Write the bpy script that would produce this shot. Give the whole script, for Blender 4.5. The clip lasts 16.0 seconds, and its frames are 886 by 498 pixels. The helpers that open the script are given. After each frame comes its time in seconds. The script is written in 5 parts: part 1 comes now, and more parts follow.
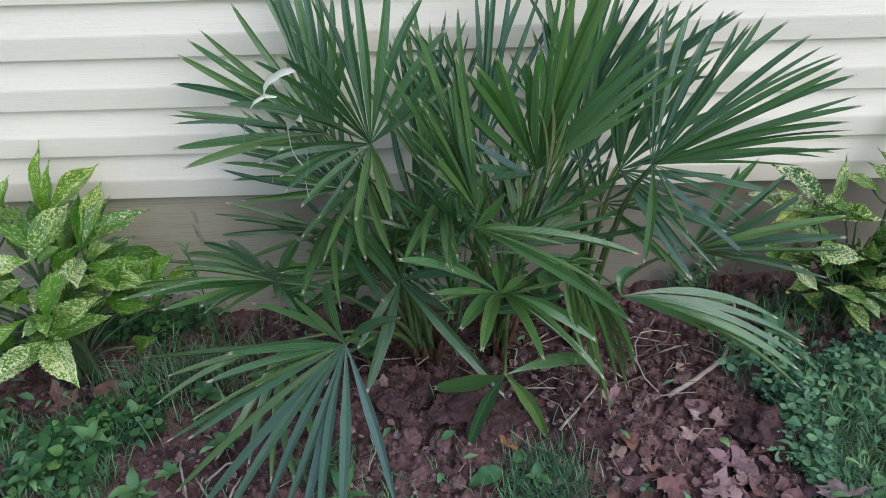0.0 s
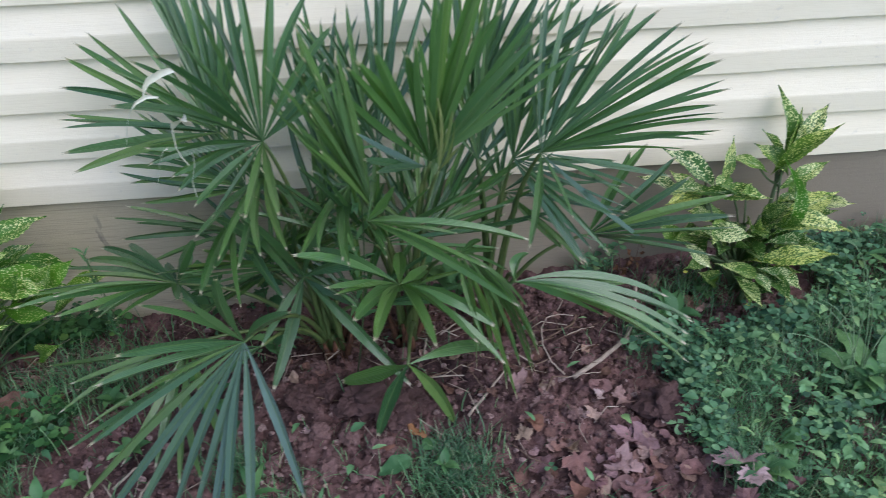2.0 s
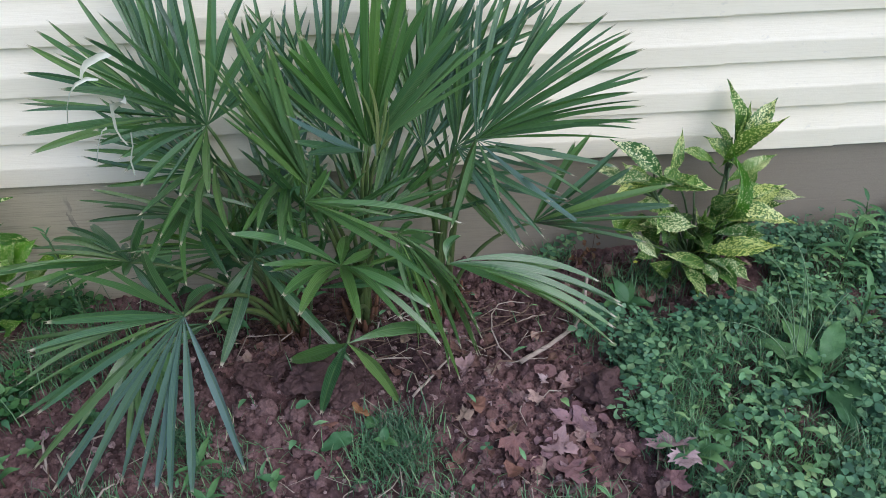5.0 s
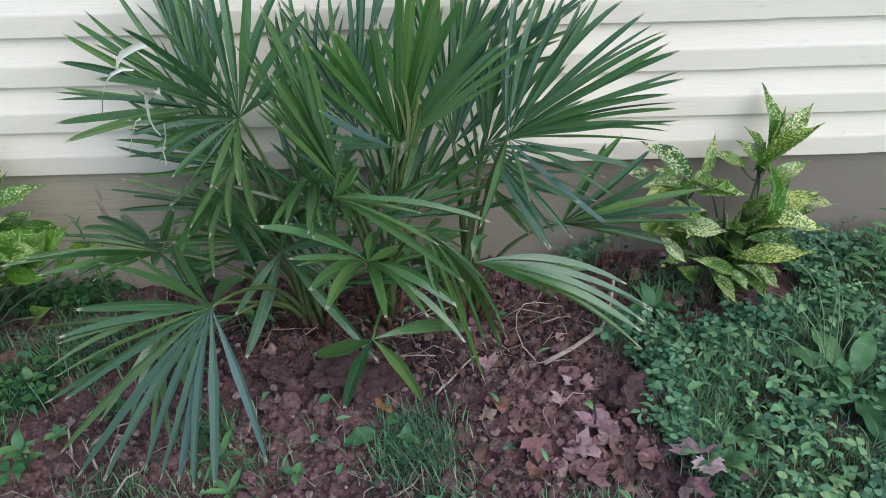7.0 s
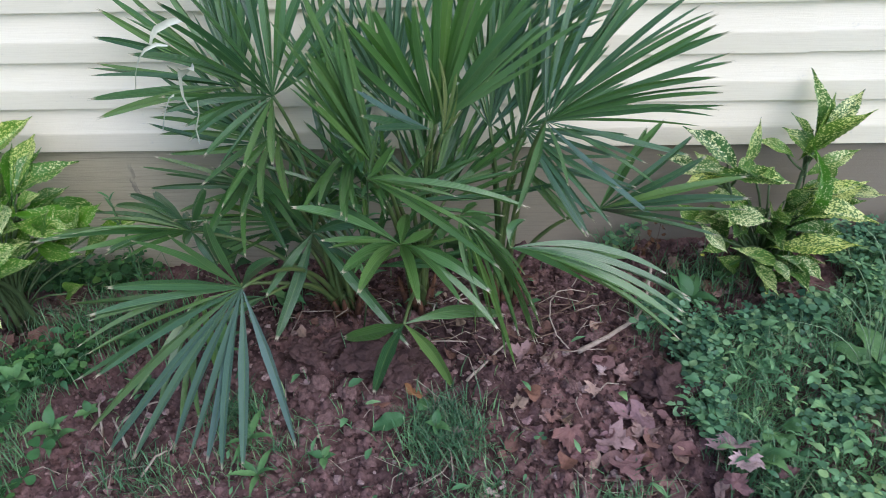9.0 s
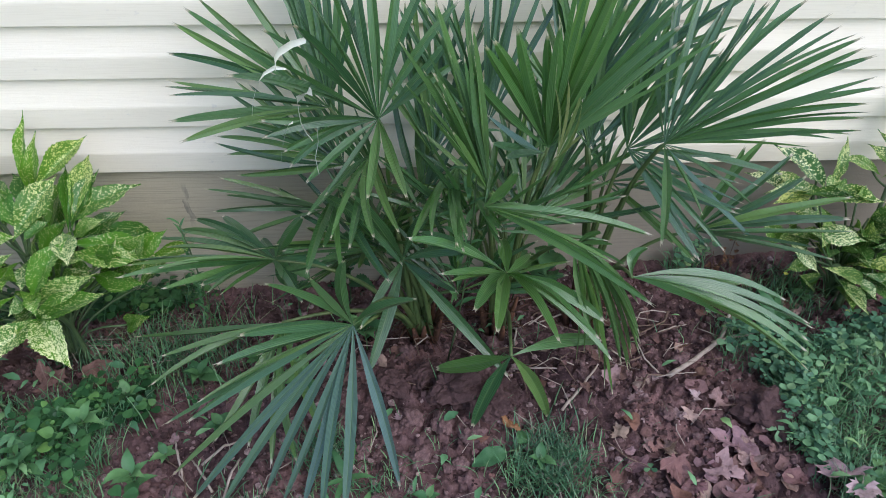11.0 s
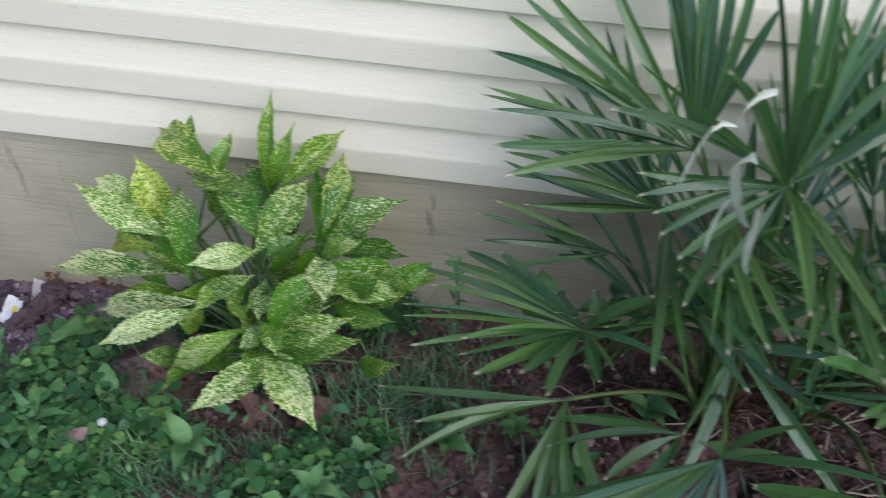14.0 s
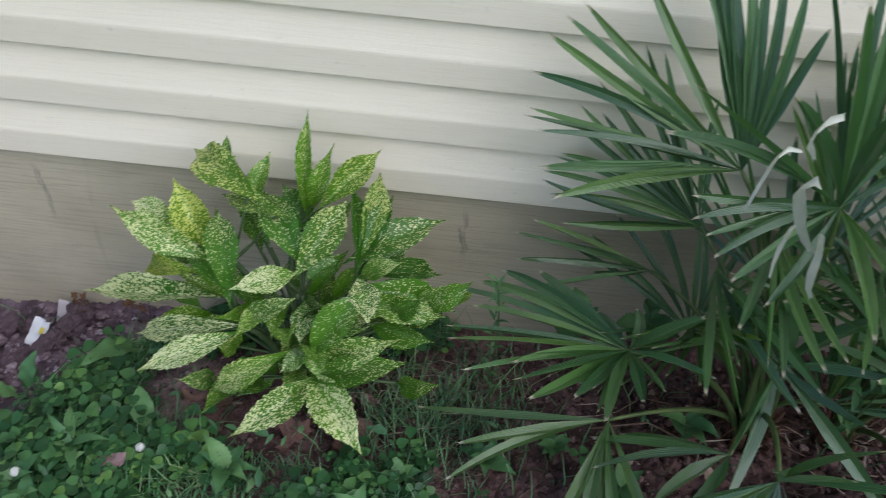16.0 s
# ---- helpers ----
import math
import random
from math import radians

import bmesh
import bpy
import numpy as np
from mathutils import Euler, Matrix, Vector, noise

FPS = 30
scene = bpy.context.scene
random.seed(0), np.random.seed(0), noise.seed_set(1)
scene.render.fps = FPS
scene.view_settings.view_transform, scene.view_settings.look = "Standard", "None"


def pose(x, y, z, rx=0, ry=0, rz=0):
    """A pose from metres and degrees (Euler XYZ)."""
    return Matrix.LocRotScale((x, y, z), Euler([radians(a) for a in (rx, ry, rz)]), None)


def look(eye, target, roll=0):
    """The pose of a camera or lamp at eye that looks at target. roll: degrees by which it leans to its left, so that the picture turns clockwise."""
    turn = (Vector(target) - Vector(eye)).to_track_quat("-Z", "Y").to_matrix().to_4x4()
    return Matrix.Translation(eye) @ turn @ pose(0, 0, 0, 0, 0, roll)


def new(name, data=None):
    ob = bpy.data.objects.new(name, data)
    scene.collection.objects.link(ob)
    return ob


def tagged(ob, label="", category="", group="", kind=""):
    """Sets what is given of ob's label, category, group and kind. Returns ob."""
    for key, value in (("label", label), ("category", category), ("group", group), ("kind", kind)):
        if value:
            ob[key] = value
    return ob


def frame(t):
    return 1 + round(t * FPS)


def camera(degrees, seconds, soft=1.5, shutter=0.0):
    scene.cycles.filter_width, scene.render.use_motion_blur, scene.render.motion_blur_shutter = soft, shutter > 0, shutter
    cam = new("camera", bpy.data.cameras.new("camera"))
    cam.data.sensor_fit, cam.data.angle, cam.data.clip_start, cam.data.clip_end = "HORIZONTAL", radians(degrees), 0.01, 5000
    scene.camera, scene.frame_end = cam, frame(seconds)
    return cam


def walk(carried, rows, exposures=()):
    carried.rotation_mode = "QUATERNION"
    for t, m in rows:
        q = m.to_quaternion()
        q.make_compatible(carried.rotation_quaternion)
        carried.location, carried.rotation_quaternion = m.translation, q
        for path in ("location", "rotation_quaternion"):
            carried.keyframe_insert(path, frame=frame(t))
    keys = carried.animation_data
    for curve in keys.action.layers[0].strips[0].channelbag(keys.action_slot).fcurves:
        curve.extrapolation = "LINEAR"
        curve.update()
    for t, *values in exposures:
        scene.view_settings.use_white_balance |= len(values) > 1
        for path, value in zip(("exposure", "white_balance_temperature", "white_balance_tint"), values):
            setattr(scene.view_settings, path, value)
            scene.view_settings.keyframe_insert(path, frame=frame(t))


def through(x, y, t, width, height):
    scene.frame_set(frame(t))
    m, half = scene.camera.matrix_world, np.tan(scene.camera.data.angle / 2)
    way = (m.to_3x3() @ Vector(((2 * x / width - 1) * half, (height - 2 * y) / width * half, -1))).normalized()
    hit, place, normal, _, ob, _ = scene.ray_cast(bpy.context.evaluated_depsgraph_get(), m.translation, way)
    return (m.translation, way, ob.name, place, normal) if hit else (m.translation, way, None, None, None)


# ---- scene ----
cam = camera(56.7, 16.0, soft=0.5, shutter=0.5)
PATH = [
    (0, (0.153, 0.539, 1.349), (0.148, 2.114, 0.116), -1.7),
    (0.5, (0.151, 0.537, 1.345), (0.156, 2.106, 0.104), -1.7),
    (1, (0.149, 0.54, 1.343), (0.191, 2.102, 0.094), -1.6),
    (1.5, (0.16, 0.521, 1.349), (0.273, 2.078, 0.1), -1.3),
    (2, (0.238, 0.513, 1.355), (0.367, 2.074, 0.112), -1.1),
    (2.5, (0.341, 0.49, 1.362), (0.471, 2.053, 0.12), -0.7),
    (3, (0.401, 0.461, 1.356), (0.522, 2.024, 0.113), -0.5),
    (3.5, (0.417, 0.438, 1.35), (0.512, 2.007, 0.113), -1.1),
    (4, (0.41, 0.436, 1.352), (0.494, 2.006, 0.116), -1.4),
    (6.5, (0.385, 0.439, 1.348), (0.418, 2.016, 0.119), -1.4),
    (7, (0.384, 0.441, 1.348), (0.402, 2.013, 0.112), -1.2),
    (7.5, (0.39, 0.449, 1.344), (0.406, 2.015, 0.1), -1.0),
    (8, (0.389, 0.446, 1.343), (0.41, 2.005, 0.09), -0.8),
    (8.5, (0.391, 0.452, 1.338), (0.387, 2.002, 0.074), -1.1),
    (9, (0.374, 0.467, 1.329), (0.321, 2.015, 0.063), -1.7),
    (9.5, (0.261, 0.521, 1.333), (0.22, 2.068, 0.066), -1.3),
    (9.7, (0.208, 0.539, 1.344), (0.187, 2.085, 0.075), -1.3),
    (11.8, (0.07, 0.604, 1.32), (0.172, 2.114, 0.013), 1.5),
    (12, (0.077, 0.643, 1.315), (0.135, 2.144, -0.005), 1.2),
    (12.5, (0.08, 0.796, 1.298), (0.082, 2.269, -0.055), 2.1),
    (12.8, (0.068, 0.895, 1.284), (0.044, 2.327, -0.112), 3.1),
    (13, (0.052, 0.903, 1.283), (-0.007, 2.327, -0.12), 3.8),
    (13.5, (-0.174, 0.949, 1.262), (-0.187, 2.375, -0.14), 6.4),
    (14, (-0.378, 0.954, 1.244), (-0.413, 2.387, -0.151), 5.6),
    (14.5, (-0.463, 0.985, 1.239), (-0.522, 2.4, -0.173), 5.3),
    (15, (-0.467, 0.987, 1.236), (-0.544, 2.406, -0.171), 5.0),
    (15.5, (-0.471, 0.974, 1.24), (-0.559, 2.399, -0.16), 4.8),
    (16, (-0.459, 0.969, 1.253), (-0.474, 2.411, -0.133), 5.6),
]
walk(cam, [(t, look(eye, target, roll)) for t, eye, target, roll in PATH], exposures=[(0.0, 0.12, 5700, 17.5), (1.5, 0.23, 5700, 17.5), (2.1, 0.22, 5700, 17.5), (2.5, 0.12, 5700, 17.5), (3.0, 0.22, 5700, 17.5), (8.0, 0.25, 5700, 17.5), (9.0, 0.35, 5700, 17.5), (9.7, 0.33, 5700, 17.5), (12.5, 0.46, 5690, 18.5), (13.5, 0.4, 5730, 17), (14.0, 0.17, 5750, 15.8), (15.2, -0.01, 5840, 14.8), (16.0, -0.10, 5840, 14.8)])

# ---- light ----
world = bpy.data.worlds.new("sky")
scene.world = world
world.use_nodes = True
wn = world.node_tree
sky = wn.nodes.new("ShaderNodeTexSky")
sky.sky_type = "NISHITA"
sky.sun_disc = False
sky.sun_elevation, sky.sun_rotation = radians(48), radians(148)
sky.air_density, sky.dust_density = 1.0, 1.4
wn.nodes["Background"].inputs["Strength"].default_value = 0.15
wn.links.new(sky.outputs["Color"], wn.nodes["Background"].inputs["Color"])

sun_data = bpy.data.lights.new("sun", "SUN")
sun_data.energy, sun_data.angle, sun_data.color = 1.8, radians(62), (1.0, 0.97, 0.92)
sun = new("sun", sun_data)
sun.matrix_world = look((2.7, -0.9, 4.5), (0.0, 2.0, 0.3))


# ---- materials ----
def nodes_of(name, rough=0.6, metal=0.0, spec=0.5):
    m = bpy.data.materials.new(name)
    m.use_nodes = True
    t = m.node_tree
    b = t.nodes["Principled BSDF"]
    b.inputs["Roughness"].default_value = rough
    b.inputs["Metallic"].default_value = metal
    b.inputs["Specular IOR Level"].default_value = spec
    return m, t, b


def coords(t, scale=(1, 1, 1), kind="Object"):
    c = t.nodes.new("ShaderNodeTexCoord")
    mp = t.nodes.new("ShaderNodeMapping")
    mp.inputs["Scale"].default_value = scale
    t.links.new(c.outputs[kind], mp.inputs["Vector"])
    return mp.outputs["Vector"]


def noise_tex(t, vec, scale, detail=4.0, rough=0.55):
    n = t.nodes.new("ShaderNodeTexNoise")
    n.inputs["Scale"].default_value = scale
    n.inputs["Detail"].default_value = detail
    n.inputs["Roughness"].default_value = rough
    t.links.new(vec, n.inputs["Vector"])
    return n.outputs["Fac"]


def ramp(t, fac, stops):
    r = t.nodes.new("ShaderNodeValToRGB")
    while len(r.color_ramp.elements) < len(stops):
        r.color_ramp.elements.new(0.5)
    for e, (p, c) in zip(r.color_ramp.elements, stops):
        e.position, e.color = p, (*c, 1.0)
    t.links.new(fac, r.inputs["Fac"])
    return r.outputs["Color"]


def mix(t, fac, a, b, how="MIX"):
    n = t.nodes.new("ShaderNodeMix")
    n.data_type, n.blend_type = "RGBA", how
    for value, slot in ((fac, 0), (a, 6), (b, 7)):
        if isinstance(value, bpy.types.NodeSocket):
            t.links.new(value, n.inputs[slot])
        elif slot == 0:
            n.inputs[slot].default_value = value
        else:
            n.inputs[slot].default_value = (*value, 1.0)
    return n.outputs[2]


def bump(t, b, height, strength, distance):
    n = t.nodes.new("ShaderNodeBump")
    n.inputs["Strength"].default_value = strength
    n.inputs["Distance"].default_value = distance
    t.links.new(height, n.inputs["Height"])
    t.links.new(n.outputs["Normal"], b.inputs["Normal"])


def per_object(t):
    return t.nodes.new("ShaderNodeObjectInfo").outputs["Random"]


def per_island(t):
    return t.nodes.new("ShaderNodeNewGeometry").outputs["Random Per Island"]


def siding_material():
    m, t, b = nodes_of("cream_vinyl", 0.42)
    v = coords(t, (7, 7, 330))
    grain = noise_tex(t, v, 2.0, 4.0, 0.6)
    cloud = noise_tex(t, coords(t, (1.0, 1.0, 2.0)), 3.0, 5.0)
    spots = noise_tex(t, coords(t, (1, 1, 1.6)), 26.0, 3.0, 0.7)
    col = ramp(t, cloud, [(0.3, (0.900, 0.824, 0.618)), (0.7, (0.930, 0.854, 0.655))])
    col = mix(t, ramp(t, spots, [(0.66, (0, 0, 0)), (0.78, (0.4, 0.4, 0.4))]), col, (0.52, 0.50, 0.44))
    col = mix(t, ramp(t, grain, [(0.3, (0.2, 0.2, 0.2)), (0.55, (0, 0, 0))]), col, (0.66, 0.58, 0.38))
    t.links.new(col, b.inputs["Base Color"])
    bump(t, b, grain, 0.4, 0.0012)
    return m


def foundation_material():
    m, t, b = nodes_of("painted_block", 0.75)
    streak = noise_tex(t, coords(t, (4, 4, 120)), 2.2, 6.0, 0.65)
    cloud = noise_tex(t, coords(t), 3.5, 6.0, 0.6)
    drip = noise_tex(t, coords(t, (14, 14, 1.2)), 1.6, 3.0)
    col = ramp(t, cloud, [(0.28, (0.46, 0.41, 0.275)), (0.5, (0.55, 0.49, 0.335)), (0.75, (0.62, 0.555, 0.39))])
    col = mix(t, ramp(t, streak, [(0.33, (0.42, 0.42, 0.42)), (0.52, (0, 0, 0))]), col, (0.24, 0.205, 0.15))
    col = mix(t, ramp(t, drip, [(0.66, (0, 0, 0)), (0.8, (0.4, 0.4, 0.4))]), col, (0.14, 0.12, 0.10))
    # Darker towards +x: weathered paint, and the palm's shade put into the colour
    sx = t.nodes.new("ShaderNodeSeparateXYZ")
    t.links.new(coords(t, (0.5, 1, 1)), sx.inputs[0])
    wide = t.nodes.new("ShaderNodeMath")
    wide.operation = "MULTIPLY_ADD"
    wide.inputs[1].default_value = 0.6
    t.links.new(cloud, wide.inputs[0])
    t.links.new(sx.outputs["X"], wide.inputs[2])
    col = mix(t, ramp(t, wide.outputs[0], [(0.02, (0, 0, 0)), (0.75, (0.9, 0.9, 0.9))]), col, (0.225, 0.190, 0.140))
    # two old vertical runs of dirt
    wob = t.nodes.new("ShaderNodeSeparateXYZ")
    t.links.new(coords(t), wob.inputs[0])
    wave = noise_tex(t, coords(t, (2, 2, 14)), 1.5, 3.0)
    for place in (-1.242, -0.434):
        off = t.nodes.new("ShaderNodeMath")
        off.operation = "MULTIPLY_ADD"
        off.inputs[1].default_value = 0.035
        t.links.new(wave, off.inputs[0])
        t.links.new(wob.outputs["X"], off.inputs[2])
        gap = t.nodes.new("ShaderNodeMath")
        gap.operation = "COMPARE"
        gap.inputs[1].default_value = place + 0.0175
        gap.inputs[2].default_value = 0.006
        t.links.new(off.outputs[0], gap.inputs[0])
        worn = t.nodes.new("ShaderNodeMath")
        worn.operation = "MULTIPLY"
        t.links.new(mix(t, 1.0, gap.outputs[0], ramp(t, wob.outputs["Z"], [(0.11, (0, 0, 0)), (0.17, (1, 1, 1)), (0.235, (1, 1, 1)), (0.26, (0, 0, 0))]), "MULTIPLY"), worn.inputs[0])
        t.links.new(ramp(t, noise_tex(t, coords(t, (30, 30, 6)), 3.0, 4.0), [(0.4, (0, 0, 0)), (0.65, (0.6, 0.6, 0.6))]), worn.inputs[1])
        col = mix(t, worn.outputs[0], col, (0.16, 0.14, 0.12))
    t.links.new(col, b.inputs["Base Color"])
    bump(t, b, streak, 0.45, 0.003)
    return m


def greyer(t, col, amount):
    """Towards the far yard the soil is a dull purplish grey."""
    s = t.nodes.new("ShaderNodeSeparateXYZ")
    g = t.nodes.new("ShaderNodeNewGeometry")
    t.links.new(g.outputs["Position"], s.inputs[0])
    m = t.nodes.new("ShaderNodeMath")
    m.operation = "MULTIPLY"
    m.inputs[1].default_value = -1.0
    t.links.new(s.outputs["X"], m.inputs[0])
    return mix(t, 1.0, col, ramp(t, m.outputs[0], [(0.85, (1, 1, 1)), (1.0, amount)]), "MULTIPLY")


def soil_material():
    m, t, b = nodes_of("soil", 0.95, 0.0, 0.2)
    v = coords(t)
    fine = noise_tex(t, v, 160.0, 6.0, 0.7)
    mid = noise_tex(t, v, 22.0, 6.0, 0.6)
    col = ramp(t, mid, [(0.25, (0.050, 0.029, 0.027)), (0.5, (0.165, 0.098, 0.090)), (0.75, (0.310, 0.190, 0.178))])
    col = mix(t, ramp(t, fine, [(0.35, (0.5, 0.5, 0.5)), (0.65, (0, 0, 0))]), col, (0.060, 0.034, 0.031))
    dust = noise_tex(t, v, 4.5, 3.0)
    col = mix(t, 1.0, col, ramp(t, dust, [(0.32, (0.55, 0.55, 0.58)), (0.48, (1.0, 1.0, 1.0)), (0.66, (1.65, 1.58, 1.52))]), "MULTIPLY")
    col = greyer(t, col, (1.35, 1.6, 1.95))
    # lawn beyond the bed
    pos = t.nodes.new("ShaderNodeSeparateXYZ")
    t.links.new(v, pos.inputs[0])
    lawn = ramp(t, noise_tex(t, v, 40.0, 5.0, 0.7), [(0.3, (0.035, 0.085, 0.03)), (0.7, (0.10, 0.20, 0.07))])
    col = mix(t, ramp(t, pos.outputs["Y"], [(0.80, (1, 1, 1)), (0.92, (0, 0, 0))]), col, lawn)
    far = t.nodes.new("ShaderNodeMath")
    far.operation = "SUBTRACT"
    far.inputs[1].default_value = 1.5
    t.links.new(pos.outputs["X"], far.inputs[0])
    col = mix(t, ramp(t, far.outputs[0], [(0.55, (0, 0, 0)), (0.8, (1, 1, 1))]), col, lawn)
    t.links.new(col, b.inputs["Base Color"])
    bump(t, b, fine, 0.8, 0.008)
    return m


def clod_material():
    m, t, b = nodes_of("clod_soil", 0.95, 0.0, 0.2)
    v = coords(t)
    fine = noise_tex(t, v, 120.0, 6.0, 0.7)
    col = ramp(t, per_island(t), [(0.0, (0.055, 0.033, 0.030)), (0.4, (0.140, 0.084, 0.077)), (0.75, (0.245, 0.152, 0.138)), (0.93, (0.350, 0.230, 0.205)), (1.0, (0.48, 0.36, 0.33))])
    col = mix(t, ramp(t, fine, [(0.38, (0.6, 0.6, 0.6)), (0.6, (0, 0, 0))]), col, (0.060, 0.034, 0.030))
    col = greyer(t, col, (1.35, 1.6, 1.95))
    t.links.new(col, b.inputs["Base Color"])
    bump(t, b, fine, 0.8, 0.007)
    return m


def frond_material():
    m, t, b = nodes_of("palm_leaf", 0.30, 0.0, 0.6)
    rnd = per_object(t)
    v = coords(t)
    cloud = noise_tex(t, v, 9.0, 4.0)
    col = ramp(t, rnd, [(0.0, (0.018, 0.068, 0.027)), (0.4, (0.044, 0.134, 0.036)), (0.75, (0.094, 0.215, 0.044)), (1.0, (0.185, 0.305, 0.060))])
    col = mix(t, ramp(t, cloud, [(0.35, (0.3, 0.3, 0.3)), (0.7, (0, 0, 0))]), col, (0.020, 0.066, 0.030))
    tone = t.nodes.new("ShaderNodeSeparateColor")
    t.links.new(t.nodes.new("ShaderNodeObjectInfo").outputs["Color"], tone.inputs["Color"])
    col = mix(t, tone.outputs["Red"], col, (0.098, 0.225, 0.046))
    col = mix(t, tone.outputs["Blue"], col, (0.36, 0.38, 0.15))
    # The sky's bluish reflection on the leaf, put into its base colour
    col = mix(t, tone.outputs["Green"], col, (0.135, 0.215, 0.225))
    b.inputs["Coat Weight"].default_value = 0.8
    b.inputs["Coat Roughness"].default_value = 0.16
    at = t.nodes.new("ShaderNodeAttribute")
    at.attribute_name = "along"
    sep = t.nodes.new("ShaderNodeSeparateColor")
    t.links.new(at.outputs["Color"], sep.inputs["Color"])
    # the ribs run lengthwise, and the last few millimetres are dry
    col = mix(t, ramp(t, sep.outputs["Green"], [(0.42, (0, 0, 0)), (0.5, (0.6, 0.6, 0.6)), (0.58, (0, 0, 0))]), col, (0.16, 0.26, 0.10))
    stripe = t.nodes.new("ShaderNodeMath")
    stripe.operation = "PINGPONG"
    stripe.inputs[1].default_value = 0.07
    t.links.new(sep.outputs["Green"], stripe.inputs[0])
    col = mix(t, ramp(t, stripe.outputs[0], [(0.042, (0, 0, 0)), (0.066, (0.30, 0.30, 0.30))]), col, (0.17, 0.31, 0.12))
    col = mix(t, ramp(t, sep.outputs["Red"], [(0.962, (0, 0, 0)), (0.985, (0.9, 0.9, 0.9))]), col, (0.55, 0.48, 0.36))
    t.links.new(col, b.inputs["Base Color"])
    rib = t.nodes.new("ShaderNodeMath")
    rib.operation = "SINE"
    mul = t.nodes.new("ShaderNodeMath")
    mul.operation = "MULTIPLY"
    mul.inputs[1].default_value = 60.0
    t.links.new(sep.outputs["Green"], mul.inputs[0])
    t.links.new(mul.outputs[0], rib.inputs[0])
    bump(t, b, rib.outputs[0], 0.4, 0.001)
    b.inputs["Transmission Weight"].default_value = 0.0
    b.inputs["Subsurface Weight"].default_value = 0.0
    # thin leaf: some light passes through
    tr = t.nodes.new("ShaderNodeBsdfTranslucent")
    t.links.new(mix(t, 1.0, col, (1.3, 1.5, 0.6), "MULTIPLY"), tr.inputs["Color"])
    ms = t.nodes.new("ShaderNodeMixShader")
    ms.inputs[0].default_value = 0.20
    t.links.new(b.outputs[0], ms.inputs[1])
    t.links.new(tr.outputs[0], ms.inputs[2])
    t.links.new(ms.outputs[0], t.nodes["Material Output"].inputs["Surface"])
    return m


def math_node(t, how, a, b, c=0.0):
    n = t.nodes.new("ShaderNodeMath")
    n.operation = how
    for value, slot in ((a, 0), (b, 1), (c, 2)):
        if isinstance(value, bpy.types.NodeSocket):
            t.links.new(value, n.inputs[slot])
        else:
            n.inputs[slot].default_value = value
    return n.outputs[0]


